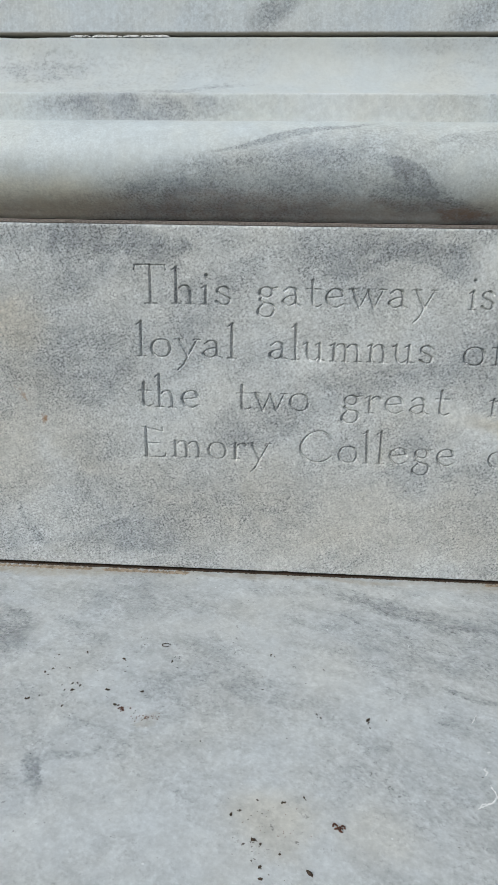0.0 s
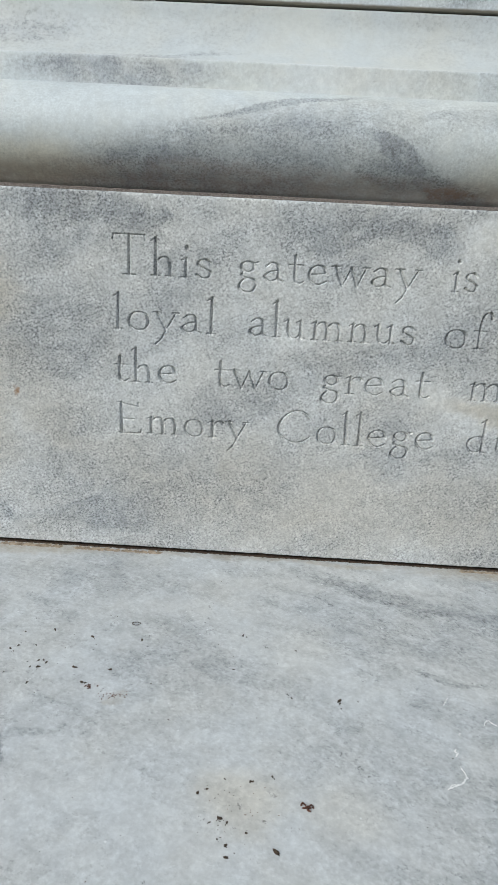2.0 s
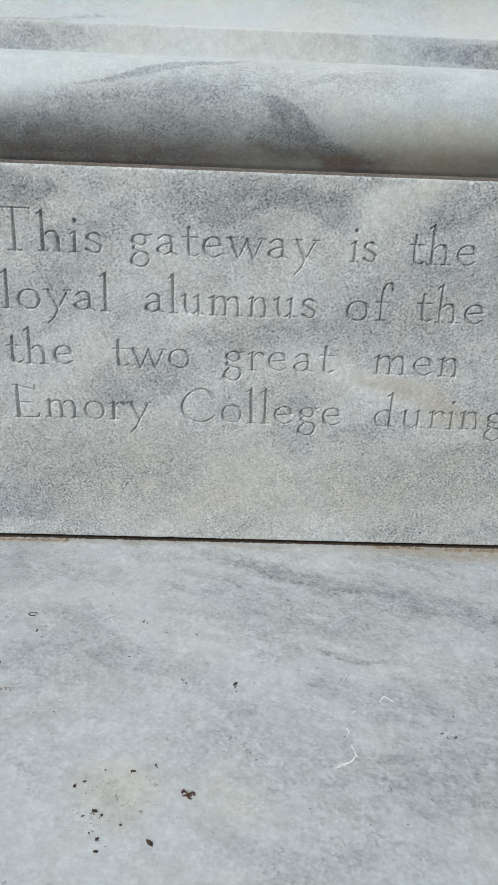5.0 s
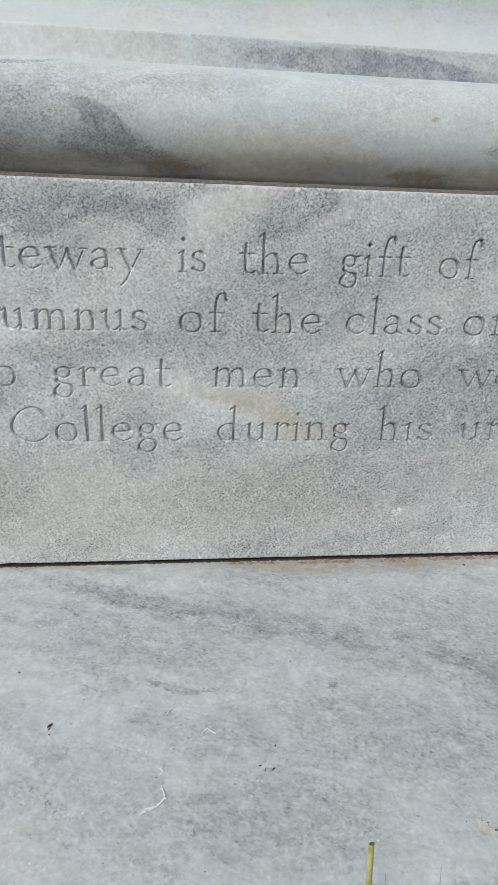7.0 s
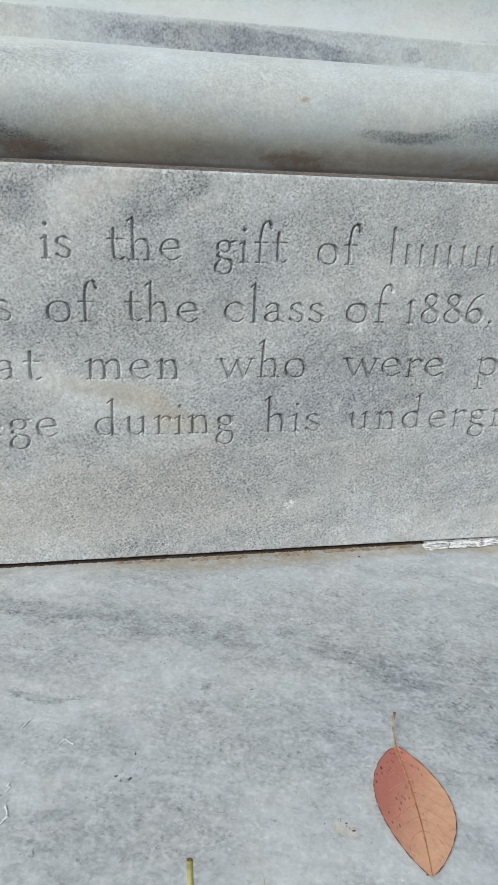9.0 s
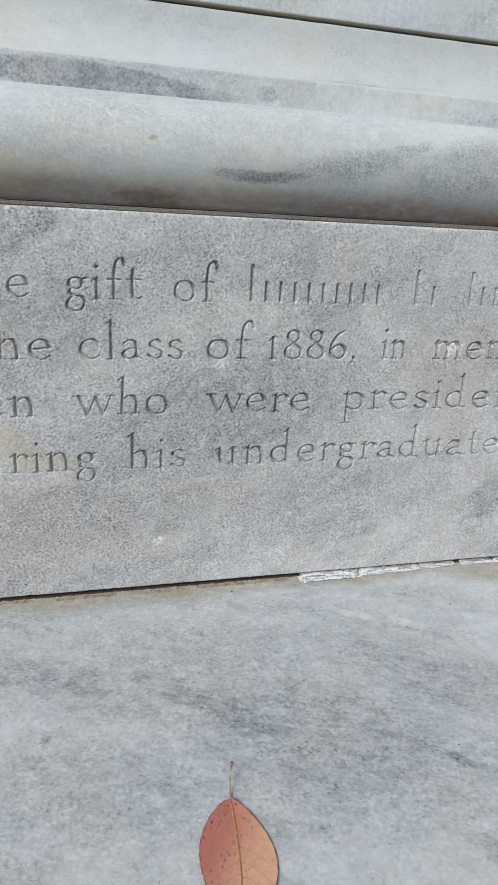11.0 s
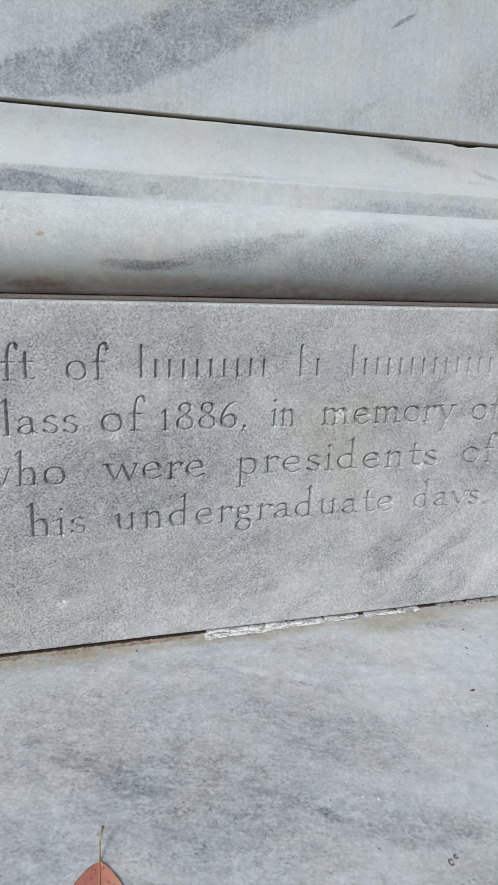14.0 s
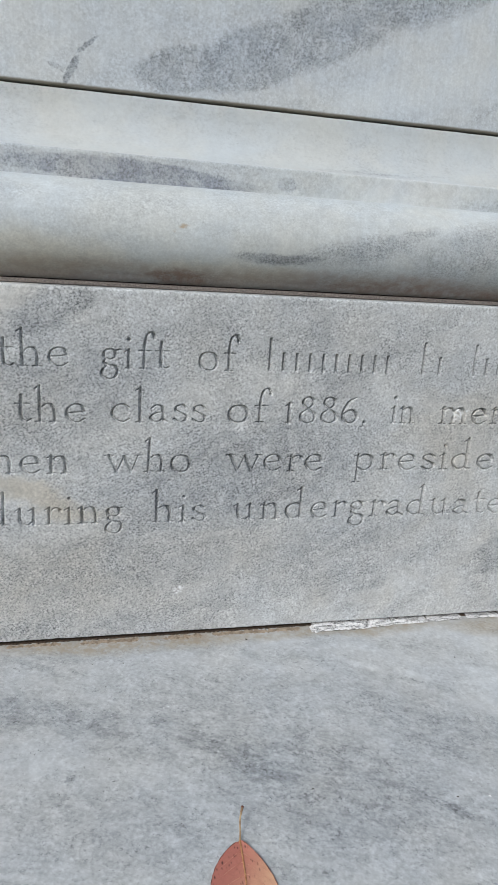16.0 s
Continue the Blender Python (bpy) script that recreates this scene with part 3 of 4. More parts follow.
glyph("h", 0.94, ("l", [(0.18, 1.70), (0.18, 0.0)]), flag(0.18, 1.70), ("c", [(0.18, 0.68), (0.36, 0.95), (0.57, 0.95), (0.68, 0.66), (0.68, 0.3), (0.68, 0.0)]), foot(0.18), foot(0.68))
glyph("i", 0.42, ("l", [(0.19, 1.0), (0.19, 0.0)]), flag(0.19, 1.0), foot(0.19), ("d", [(0.19, 1.42)]))
glyph("l", 0.42, ("l", [(0.19, 1.70), (0.19, 0.0)]), flag(0.19, 1.70), foot(0.19))
glyph("m", 1.40, ("l", [(0.18, 1.0), (0.18, 0.0)]), flag(0.18, 1.0), ("c", [(0.18, 0.68), (0.34, 0.95), (0.54, 0.95), (0.64, 0.66), (0.64, 0.3), (0.64, 0.0)]),
      ("c", [(0.64, 0.68), (0.82, 0.95), (1.02, 0.95), (1.13, 0.66), (1.13, 0.3), (1.13, 0.0)]), foot(0.18, 0, 0.14, 0.12), foot(0.64, 0, 0.12, 0.12), foot(1.13, 0, 0.12, 0.15))
glyph("n", 0.94, ("l", [(0.18, 1.0), (0.18, 0.0)]), flag(0.18, 1.0), ("c", [(0.18, 0.68), (0.36, 0.95), (0.57, 0.95), (0.68, 0.66), (0.68, 0.3), (0.68, 0.0)]), foot(0.18), foot(0.68))
glyph("o", 0.88, ("c", RING))
glyph("p", 0.98, ("l", [(0.20, 1.0), (0.20, -0.72)]), flag(0.20, 1.0), foot(0.20, -0.72), ("c", [(0.20, 0.76), (0.42, 0.99), (0.70, 0.86), (0.78, 0.48), (0.64, 0.10), (0.40, 0.0), (0.20, 0.16)]))
glyph("r", 0.64, ("l", [(0.18, 1.0), (0.18, 0.0)]), flag(0.18, 1.0), ("c", [(0.18, 0.62), (0.30, 0.90), (0.46, 0.99), (0.60, 0.88)]), ("d", [(0.58, 0.85)]), foot(0.18))
glyph("s", 0.66, ("c", [(0.52, 0.82), (0.34, 0.99), (0.13, 0.88), (0.12, 0.66), (0.33, 0.50), (0.53, 0.32), (0.48, 0.08), (0.26, 0.0), (0.06, 0.17)]))
glyph("t", 0.62, ("c", [(0.26, 1.32), (0.25, 0.9), (0.25, 0.4), (0.29, 0.08), (0.44, 0.01), (0.58, 0.12)]), ("h", [(0.05, 0.97), (0.55, 0.97)]))
glyph("u", 0.96, ("c", [(0.16, 1.0), (0.16, 0.7), (0.16, 0.35), (0.26, 0.05), (0.46, 0.03), (0.65, 0.26)]), flag(0.16, 1.0), ("l", [(0.66, 1.0), (0.66, 0.02)]), flag(0.66, 1.0), ("h", [(0.66, 0.02), (0.84, 0.02)]))
glyph("w", 1.28, ("l", [(0.07, 1.0), (0.36, 0.0)]), ("t", [(0.36, 0.0), (0.64, 0.95)]), ("l", [(0.64, 0.95), (0.90, 0.0)]), ("t", [(0.90, 0.0), (1.18, 1.0)]), foot(0.07, 1.0), foot(1.18, 1.0, 0.12, 0.12))
glyph("y", 0.86, ("l", [(0.10, 1.0), (0.44, 0.03)]), ("t", [(0.78, 1.0), (0.44, 0.03), (0.27, -0.45), (0.08, -0.70)]), foot(0.10, 1.0), foot(0.78, 1.0, 0.12, 0.12))
glyph("T", 1.22, ("h", [(0.02, 1.80), (1.10, 1.80)]), ("l", [(0.56, 1.80), (0.56, 0.0)]), foot(0.56, 0, 0.22, 0.22), ("h", [(0.03, 1.80), (0.0, 1.60)]), ("h", [(1.09, 1.80), (1.12, 1.60)]))
glyph("E", 1.10, ("l", [(0.18, 1.62), (0.18, 0.0)]), ("h", [(0.02, 1.62), (0.86, 1.45)]), ("h", [(0.18, 0.86), (0.68, 0.86)]), ("h", [(0.02, 0.0), (0.92, 0.0)]),
      ("h", [(0.86, 1.62), (0.86, 1.45)]), ("h", [(0.92, 0.0), (0.97, 0.24)]))
glyph("C", 1.46, ("c", [(1.27, 1.292), (1.02, 1.593), (0.66, 1.656), (0.26, 1.383), (0.08, 0.864), (0.24, 0.291), (0.64, 0.0), (1.02, 0.064), (1.30, 0.364)]))
glyph("1", 0.56, ("l", [(0.24, 1.12), (0.24, 0.0)]), flag(0.24, 1.12), foot(0.24))
glyph("8", 0.90, ("c", [(0.42, 1.41), (0.64, 1.29), (0.62, 1.074), (0.40, 0.845), (0.12, 0.546), (0.14, 0.158), (0.42, 0.0), (0.72, 0.158), (0.74, 0.528), (0.46, 0.81), (0.20, 1.091), (0.20, 1.29), (0.42, 1.41)]))
glyph("6", 0.90, ("c", [(0.66, 1.40), (0.36, 1.232), (0.13, 0.757), (0.12, 0.282), (0.36, 0.0), (0.66, 0.123), (0.76, 0.458), (0.58, 0.757), (0.32, 0.739), (0.12, 0.44)]))
glyph(",", 0.34, ("t", [(0.16, 0.08), (0.07, -0.24)]), ("d", [(0.16, 0.06)]))
glyph(".", 0.30, ("d", [(0.14, 0.06)]))

X_HEIGHT, THICK, THIN = 0.0129, 0.00265, 0.00120


def smooth_line(points, steps=7):
    """A Catmull-Rom line through the points."""
    p = np.array(points, dtype=float)
    if np.allclose(p[0], p[-1]):
        e = np.vstack([p[-2], p, p[1]])
    else:
        e = np.vstack([2 * p[0] - p[1], p, 2 * p[-1] - p[-2]])
    out = []
    for k in range(1, len(e) - 2):
        a, b, c, d = e[k - 1:k + 3]
        for t in np.linspace(0, 1, steps, endpoint=False):
            out.append(0.5 * (2 * b + (c - a) * t + (2 * a - 5 * b + 4 * c - d) * t ** 2 + (3 * b - 3 * c + d - a) * t ** 3))
    return np.array(out + [p[-1]])


def word_segments(word, x0, x1, base, rng):
    """Cut lines of a word that fills x0 to x1: ends and half widths."""
    first = min(p[0] for _, pts in GLYPHS[word[0]][1] for p in pts)
    track = 0.09
    run = sum(GLYPHS[c][0] + track for c in word[:-1]) + max(p[0] for _, pts in GLYPHS[word[-1]][1] for p in pts)
    sx, out = (x1 - x0 - 0.002) / (run - first), []
    at, x0 = -first, x0 + 0.001
    for c in word:
        advance, strokes = GLYPHS[c]
        lift, lean = rng.normal(0, 0.00022), rng.normal(0, 0.012)
        for kind, pts in strokes:
            if kind == "d":
                line = np.array([pts[0], (pts[0][0] + 0.015, pts[0][1] - 0.03)])
            elif kind == "c":
                line = smooth_line(pts)
            else:
                p = np.array(pts, dtype=float)
                line = np.vstack([np.linspace(a, b, 8, endpoint=False) for a, b in zip(p, p[1:])] + [p[-1:]])
            place = np.stack([x0 + sx * (at + line[:, 0] + lean * line[:, 1]), base + lift + X_HEIGHT * line[:, 1]], axis=-1)
            way = np.diff(place, axis=0)
            turn = np.arctan2(way[:, 1], way[:, 0])
            if kind == "d":
                half = np.full(len(way), 0.00140)
            elif kind in "ht":
                half = np.full(len(way), THIN / 2 * 1.15)
            else:
                half = (THIN + (THICK - THIN) * np.abs(np.sin(turn - radians(18))) ** 1.3) / 2
            half = half * (1 + 0.09 * np.sin(np.arange(len(half)) * rng.uniform(0.3, 0.7) + rng.uniform(0, 6.28)))      # hand-cut
            half = half * (1 + 0.12 * np.clip((place[:-1, 0] - 0.40) / 0.25, 0, 1))                                      # the later words are cut broader
            out.append((place[:-1], place[1:], half * rng.uniform(0.9, 1.08)))
        at += advance + track
    return [np.concatenate(k) for k in zip(*out)]


LINES = (
    (0.2135, (("This", -0.005, 0.066), ("gateway", 0.085, 0.214), ("is", 0.234, 0.253), ("the", 0.274, 0.322), ("gift", 0.343, 0.392), ("of", 0.412, 0.442))),
    (0.1745, (("loyal", -0.005, 0.071), ("alumnus", 0.094, 0.214), ("of", 0.235, 0.268), ("the", 0.284, 0.333), ("class", 0.350, 0.419), ("of", 0.435, 0.468),
              ("1886,", 0.479, 0.545), ("in", 0.565, 0.587), ("memory", 0.607, 0.731), ("of", 0.746, 0.777))),
    (0.1360, (("the", -0.005, 0.043), ("two", 0.070, 0.126), ("great", 0.150, 0.230), ("men", 0.257, 0.322), ("who", 0.345, 0.409), ("were", 0.435, 0.513),
              ("presidents", 0.538, 0.717), ("of", 0.742, 0.777))),
    (0.0960, (("Emory", -0.003, 0.099), ("College", 0.119, 0.238), ("during", 0.262, 0.361), ("his", 0.380, 0.422), ("undergraduate", 0.443, 0.679), ("days.", 0.699, 0.771))),
)
BARS = ((0.465, 0.558, 10), (0.588, 0.602, 2), (0.632, 0.768, 14))   # a name, kept as plain upright cut bars


def inscription_stone():
    step = 0.00042
    xs = np.concatenate([np.linspace(X0, X0 + 0.002, 6), np.arange(X0 + 0.006, -0.0121, 0.004), np.arange(-0.012, 0.784, step), np.arange(0.788, X1 - 0.003, 0.004), np.linspace(X1 - 0.002, X1, 6)])
    zs = np.concatenate([np.linspace(0, 0.0015, 5), np.arange(0.0045, 0.0789, 0.003), np.arange(0.080, 0.2475, step), np.arange(0.250, FACE_TOP - 0.003, 0.003), np.linspace(FACE_TOP - 0.0022, FACE_TOP, 8)])
    nx, nz = len(xs), len(zs)
    depth = np.zeros((nx, nz))
    owner = np.full((nx, nz), -1)
    rng = np.random.default_rng(4)
    words = []
    steep = 2.05 + 1.45 * np.clip((xs - 0.2) / 0.4, 0, 1)[:, None]      # the right half is cut deeper
    for base, row in LINES:
        for word, x0, x1 in row:
            a, b, half = word_segments(word, x0, x1, base, rng)
            k = len(words)
            words.append(word)
            i0, i1 = np.searchsorted(xs, (min(a[:, 0].min(), b[:, 0].min()) - 0.004, max(a[:, 0].max(), b[:, 0].max()) + 0.004))
            j0, j1 = np.searchsorted(zs, (min(a[:, 1].min(), b[:, 1].min()) - 0.004, max(a[:, 1].max(), b[:, 1].max()) + 0.004))
            gap = np.full((i1 - i0, j1 - j0), 1.0)
            for p, q, h in zip(a, b, half):
                ii = np.searchsorted(xs[i0:i1], (min(p[0], q[0]) - h - 0.002, max(p[0], q[0]) + h + 0.002))
                jj = np.searchsorted(zs[j0:j1], (min(p[1], q[1]) - h - 0.002, max(p[1], q[1]) + h + 0.002))
                gx, gz = np.meshgrid(xs[i0 + ii[0]:i0 + ii[1]], zs[j0 + jj[0]:j0 + jj[1]], indexing="ij")
                w = q - p
                t = np.clip(((gx - p[0]) * w[0] + (gz - p[1]) * w[1]) / max(w @ w, 1e-12), 0, 1)
                d = np.hypot(gx - p[0] - t * w[0], gz - p[1] - t * w[1]) - h
                view = gap[ii[0]:ii[1], jj[0]:jj[1]]
                np.minimum(view, d, out=view)
            cut = np.clip(-gap, 0, None)
            soft = np.clip(0.0003 - gap, 0, 0.0003) ** 2 / 0.0012
            sl = (slice(i0, i1), slice(j0, j1))
            depth[sl] = np.maximum(depth[sl], np.minimum(cut * steep[i0:i1] + soft, 0.0040))
            owner[sl] = np.where(gap < 0.0009, k, owner[sl])
    gx, gz = np.meshgrid(xs, zs, indexing="ij")
    for x0, x1, count in BARS:
        for j, x in enumerate(np.linspace(x0, x1, count)):
            k = len(words)
            words.append(None)
            high = (1.95 if j == 0 else 1.12) * X_HEIGHT          # the first bar of each is as tall as a capital
            gap = np.maximum(np.abs(gx - x) - THICK / 2, np.maximum(LINES[0][0] - gz, gz - LINES[0][0] - high))
            depth = np.maximum(depth, np.clip(-gap * steep, 0, 0.0040))
            owner = np.where(gap < 0.0009, k, owner)
    # worn, softly uneven sawn face and eased edges
    gx, gz = np.meshgrid(xs, zs, indexing="ij")
    y = depth + 0.00022 * (waves(8, gx + 0.4 * gz, (0.3, 0.08)) * waves(9, gz, (0.15, 0.05)))
    r = 0.0020
    nick = 1 + 0.7 * waves(21, xs, (0.05, 0.012, 0.006))[:, None]
    nick += 1.6 * np.exp(-(((xs - 0.112) / 0.0035) ** 2))[:, None] + 1.0 * np.exp(-(((xs - 0.31) / 0.002) ** 2))[:, None]
    for d, rr in ((FACE_TOP - gz, r * nick), (gz, 0.0010 * nick), (gx - X0, r), (X1 - gx, r)):
        u = np.clip((rr - d) / rr, 0, 1)
        y = y + rr * (1 - np.sqrt(1 - 0.97 * u ** 2))
    v = np.stack([gx, y, gz], axis=-1).reshape(-1, 3)
    quads = grid_quads(nx, nz)
    face_owner = owner.reshape(-1)[quads].max(axis=1)

    stone = tagged(new("inscription_stone"), "weathered grey marble block with four lines of incised lettering", "stone block")
    rim = [k * nz for k in range(nx)] + [(nx - 1) * nz + k for k in range(1, nz)] + [k * nz + nz - 1 for k in range(nx - 2, -1, -1)] + [k for k in range(nz - 2, 0, -1)]
    keep = quads[face_owner < 0]
    upper = v[rim]
    back = upper.copy()
    back[:, 1] = BACK
    a, m = len(v), len(rim)
    k = np.arange(m)
    sides = np.stack([a + k, a + (k + 1) % m, a + m + (k + 1) % m, a + m + k], axis=-1)
    verts, faces = np.concatenate([v, upper, back]), np.concatenate([keep, sides])
    used, inverse = np.unique(faces, return_inverse=True)
    link_mesh("face", quads_mesh("face", verts[used], inverse.reshape(-1, 4)), inscription_marble, stone)
    for k, word in enumerate(words):
        own = quads[face_owner == k]
        used, inverse = np.unique(own, return_inverse=True)
        label = f'incised serif word "{word}"' if word else "plain upright incised bar"
        link_mesh("engraved_word" if word else "engraved_bar", quads_mesh("engraved_word", v[used], inverse.reshape(-1, 4)), inscription_marble, stone, label)


inscription_stone()

# ---- the moulded course above ----
course = tagged(new("base_moulding"), "white and grey veined marble base moulding with a rounded torus", "moulding")
# bed fillet is darker and browner than the stones around it
moulding("bed_fillet", [(0.0165, 0.2683), (0.0160, 0.2688), (0.0160, 0.2706), (0.0165, 0.2710), (BACK, 0.2710), (BACK, 0.2683)], X0, X1, brown_fillet, course, "narrow brown fillet", seed=2)
arc = [(0.040 - 0.0365 * math.cos(radians(a)), 0.3065 + 0.0337 * math.sin(radians(a))) for a in range(-60, 91, 6)]
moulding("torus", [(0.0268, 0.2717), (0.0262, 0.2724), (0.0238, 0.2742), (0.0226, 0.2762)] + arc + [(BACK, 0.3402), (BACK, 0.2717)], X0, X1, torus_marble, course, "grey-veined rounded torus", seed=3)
moulding("fillet", [(0.0369, 0.3396), (0.0365, 0.3400), (0.0365, 0.3566), (0.0367, 0.3575), (0.0373, 0.3582), (0.0382, 0.3585), (BACK, 0.3585), (BACK, 0.3396)], X0, X1, fillet_marble, course, seed=5)
sweep = [(0.0384 + 0.0366 * math.sin(radians(a)), 0.35845 + 0.04355 * (1 - math.cos(radians(a)))) for a in range(0, 91, 6)]
moulding("cavetto", sweep + [(0.0752, 0.4026), (0.0762, 0.4032), (BACK, 0.4032), (BACK, 0.3586), (0.0500, 0.3580), (0.0390, 0.3580)], X0, X1, cavetto_marble, course, "smooth white hollow moulding", seed=7,
         dents=((0.757, 0.014, 0.0024, 0.397), (-0.10, 0.02, 0.0008, 0.398)))

# ---- the block over it ----
die = [(0.0775, 0.4046), (0.0758, 0.4049), (0.0751, 0.4058), (0.0750, 0.4066), (0.0750, 0.4072), (0.0750, 0.4090)] + [(0.0750, 0.4080 + 0.02 * k) for k in range(1, 42)] + [(BACK, 1.2280), (BACK, 0.4046)]
tagged(moulding("upper_block", die, X0, X1, die_marble, None, "", wobble=0.0002, seed=11), "pale blue-grey veined marble block above a dark joint", "stone block")
bm = bmesh.new()
bmesh.ops.create_cube(bm, size=1.0, matrix=Matrix.Translation(((X0 + X1) / 2, (BACK + 0.07) / 2, 0.49)) @ Matrix.Diagonal((X1 - X0 - 0.04, BACK - 0.11, 1.44, 1)))
tagged(part("joint_bed", bm, stone_core), "dark recessed bedding behind the stone joints", "mortar bed", kind="structure")


# ---- mortar and sealant in the joints ----
def strip(x0, x1, y0, y1, z0, height, seed, rough=1.0, rough_foot=0.0, taper=0.35):
    """An irregular run of mortar lying along x, with broken edges."""
    xs = np.arange(x0, x1 + 1e-9, 0.0012)
    rng = np.random.default_rng(seed)
    bm = bmesh.new()
    rings = []
    drift = np.convolve(rng.normal(0, 1, len(xs) + 6), np.ones(7) / 7 ** 0.5, "valid")
    swell = np.convolve(rng.normal(0, 1, len(xs) + 4), np.ones(5) / 5 ** 0.5, "valid")
    for k, x in enumerate(xs):
        e = min(1.0, taper + (1 - taper) * min(k, len(xs) - 1 - k) / 3)
        a = y0 + rough * rng.normal(0, 0.0004) + (1 - rough) * 0.0005 * drift[k] + (1 - e) * 0.3 * (y1 - y0)
        h = height * e * (1 + rough * rng.normal(0, 0.13) + max(0, 1 - rough) * 0.08 * swell[k])
        ring = [(a + 0.0011 * rough_foot, z0(a)), (a, z0(a) + 0.5 * h), (a + 0.0010, z0(a) + 0.95 * h), ((a + y1) / 2, z0(a) + h * rng.uniform(0.88, 1.05)), (y1, z0(a) + h), (y1, z0(y1))]
        rings.append([bm.verts.new((x + rough * rng.normal(0, 0.00012), p, q)) for p, q in ring])
    for r, s in zip(rings, rings[1:]):
        for k in range(6):
            bm.faces.new((r[k], s[k], s[(k + 1) % 6], r[(k + 1) % 6]))
    bm.faces.new(rings[0]), bm.faces.new(rings[-1])
    return bm


bed = tagged(new("mortar_bed"), "crumbling tan mortar along the joint under the inscription stone", "mortar")
part("bedding", strip(X0 + 0.01, X1 - 0.01, 0.045, 0.07, slab_z, 0.0030, 3), stone_core, bed, "dark recessed bedding")
# near-black strip stands in for the shade inside the open joint
part("joint_shade_dirt", strip(X0 + 0.01, X1 - 0.01, 0.0012, 0.04, slab_z, 0.0007, 5, 0.8), crumb_dark, bed, "dark dirt strip that deepens the shade of the joint")
for k, (x0, x1, y0) in enumerate(((-0.13, -0.045, -0.0035), (-0.04, 0.035, -0.004), (0.27, 0.315, -0.003), (0.325, 0.375, -0.004), (0.39, 0.425, -0.0045), (0.43, 0.508, -0.0035))):
    part("crust", strip(x0, x1, y0, 0.006, lambda y: slab_z(y) - 0.0003, 0.0007, 40 + k, 1.0), mortar_tan, bed)

sealant = tagged(new("joint_sealant"), "cracked white sealant strip squeezed from the joint", "sealant")
for k, (x0, x1, y0, h) in enumerate(((0.5145, 0.5225, -0.0082, 0.0030), (0.5222, 0.5680, -0.0068, 0.0034), (0.5683, 0.5888, -0.0060, 0.0032), (0.5894, 0.6228, -0.0055, 0.0032), (0.6231, 0.6565, -0.0046, 0.0029),
                                     (0.6615, 0.6938, -0.0044, 0.0028), (0.6942, 0.7160, -0.0048, 0.0031))):
    front = y0 - (0.0022, 0.0015, 0.0006, 0.0002, -0.0004, -0.0006, -0.0002)[k]
    part("sealant_piece", strip(x0, x1, front, 0.004, slab_z, (0.66 if k in (0, 6) else 0.52) * h, 60 + k, 0.6, 1.8, 0.3 if k == 0 else 0.75), mortar_white, sealant)
for k, (x0, x1) in enumerate(((0.5180, 0.5440), (0.5446, 0.5675), (0.5690, 0.5880), (0.5900, 0.6050))):
    part("sealant_lip", strip(x0, x1, -0.0042 + 0.0004 * k, 0.004, lambda y: slab_z(y) + 0.0006, 0.0019, 160 + k, 0.5, 0.8, 0.6), mortar_white, sealant, "raised white lip of sealant under the stone")
for k, (x0, x1) in enumerate(((0.735, 0.752), (0.753, 0.766), (0.767, 0.783), (0.784, 0.812), (0.813, 0.845), (0.847, 0.90))):
    part("sealant_piece", strip(x0, x1, -0.0022, 0.004, slab_z, 0.0022, 80 + k), mortar_grey, sealant, "thin grey sealant remnant")

old = tagged(new("upper_joint_mortar"), "cracked pale mortar remaining in an open joint", "mortar")
for k, (x0, x1) in enumerate(((-0.064, -0.048), (-0.047, -0.024), (-0.0235, -0.0105), (-0.0102, 0.012))):
    part("mortar_piece", strip(x0, x1, 0.0745, 0.084, lambda y: 0.4031, 0.0017, 90 + k, 0.5, 0.0, 0.7), mortar_white, old)


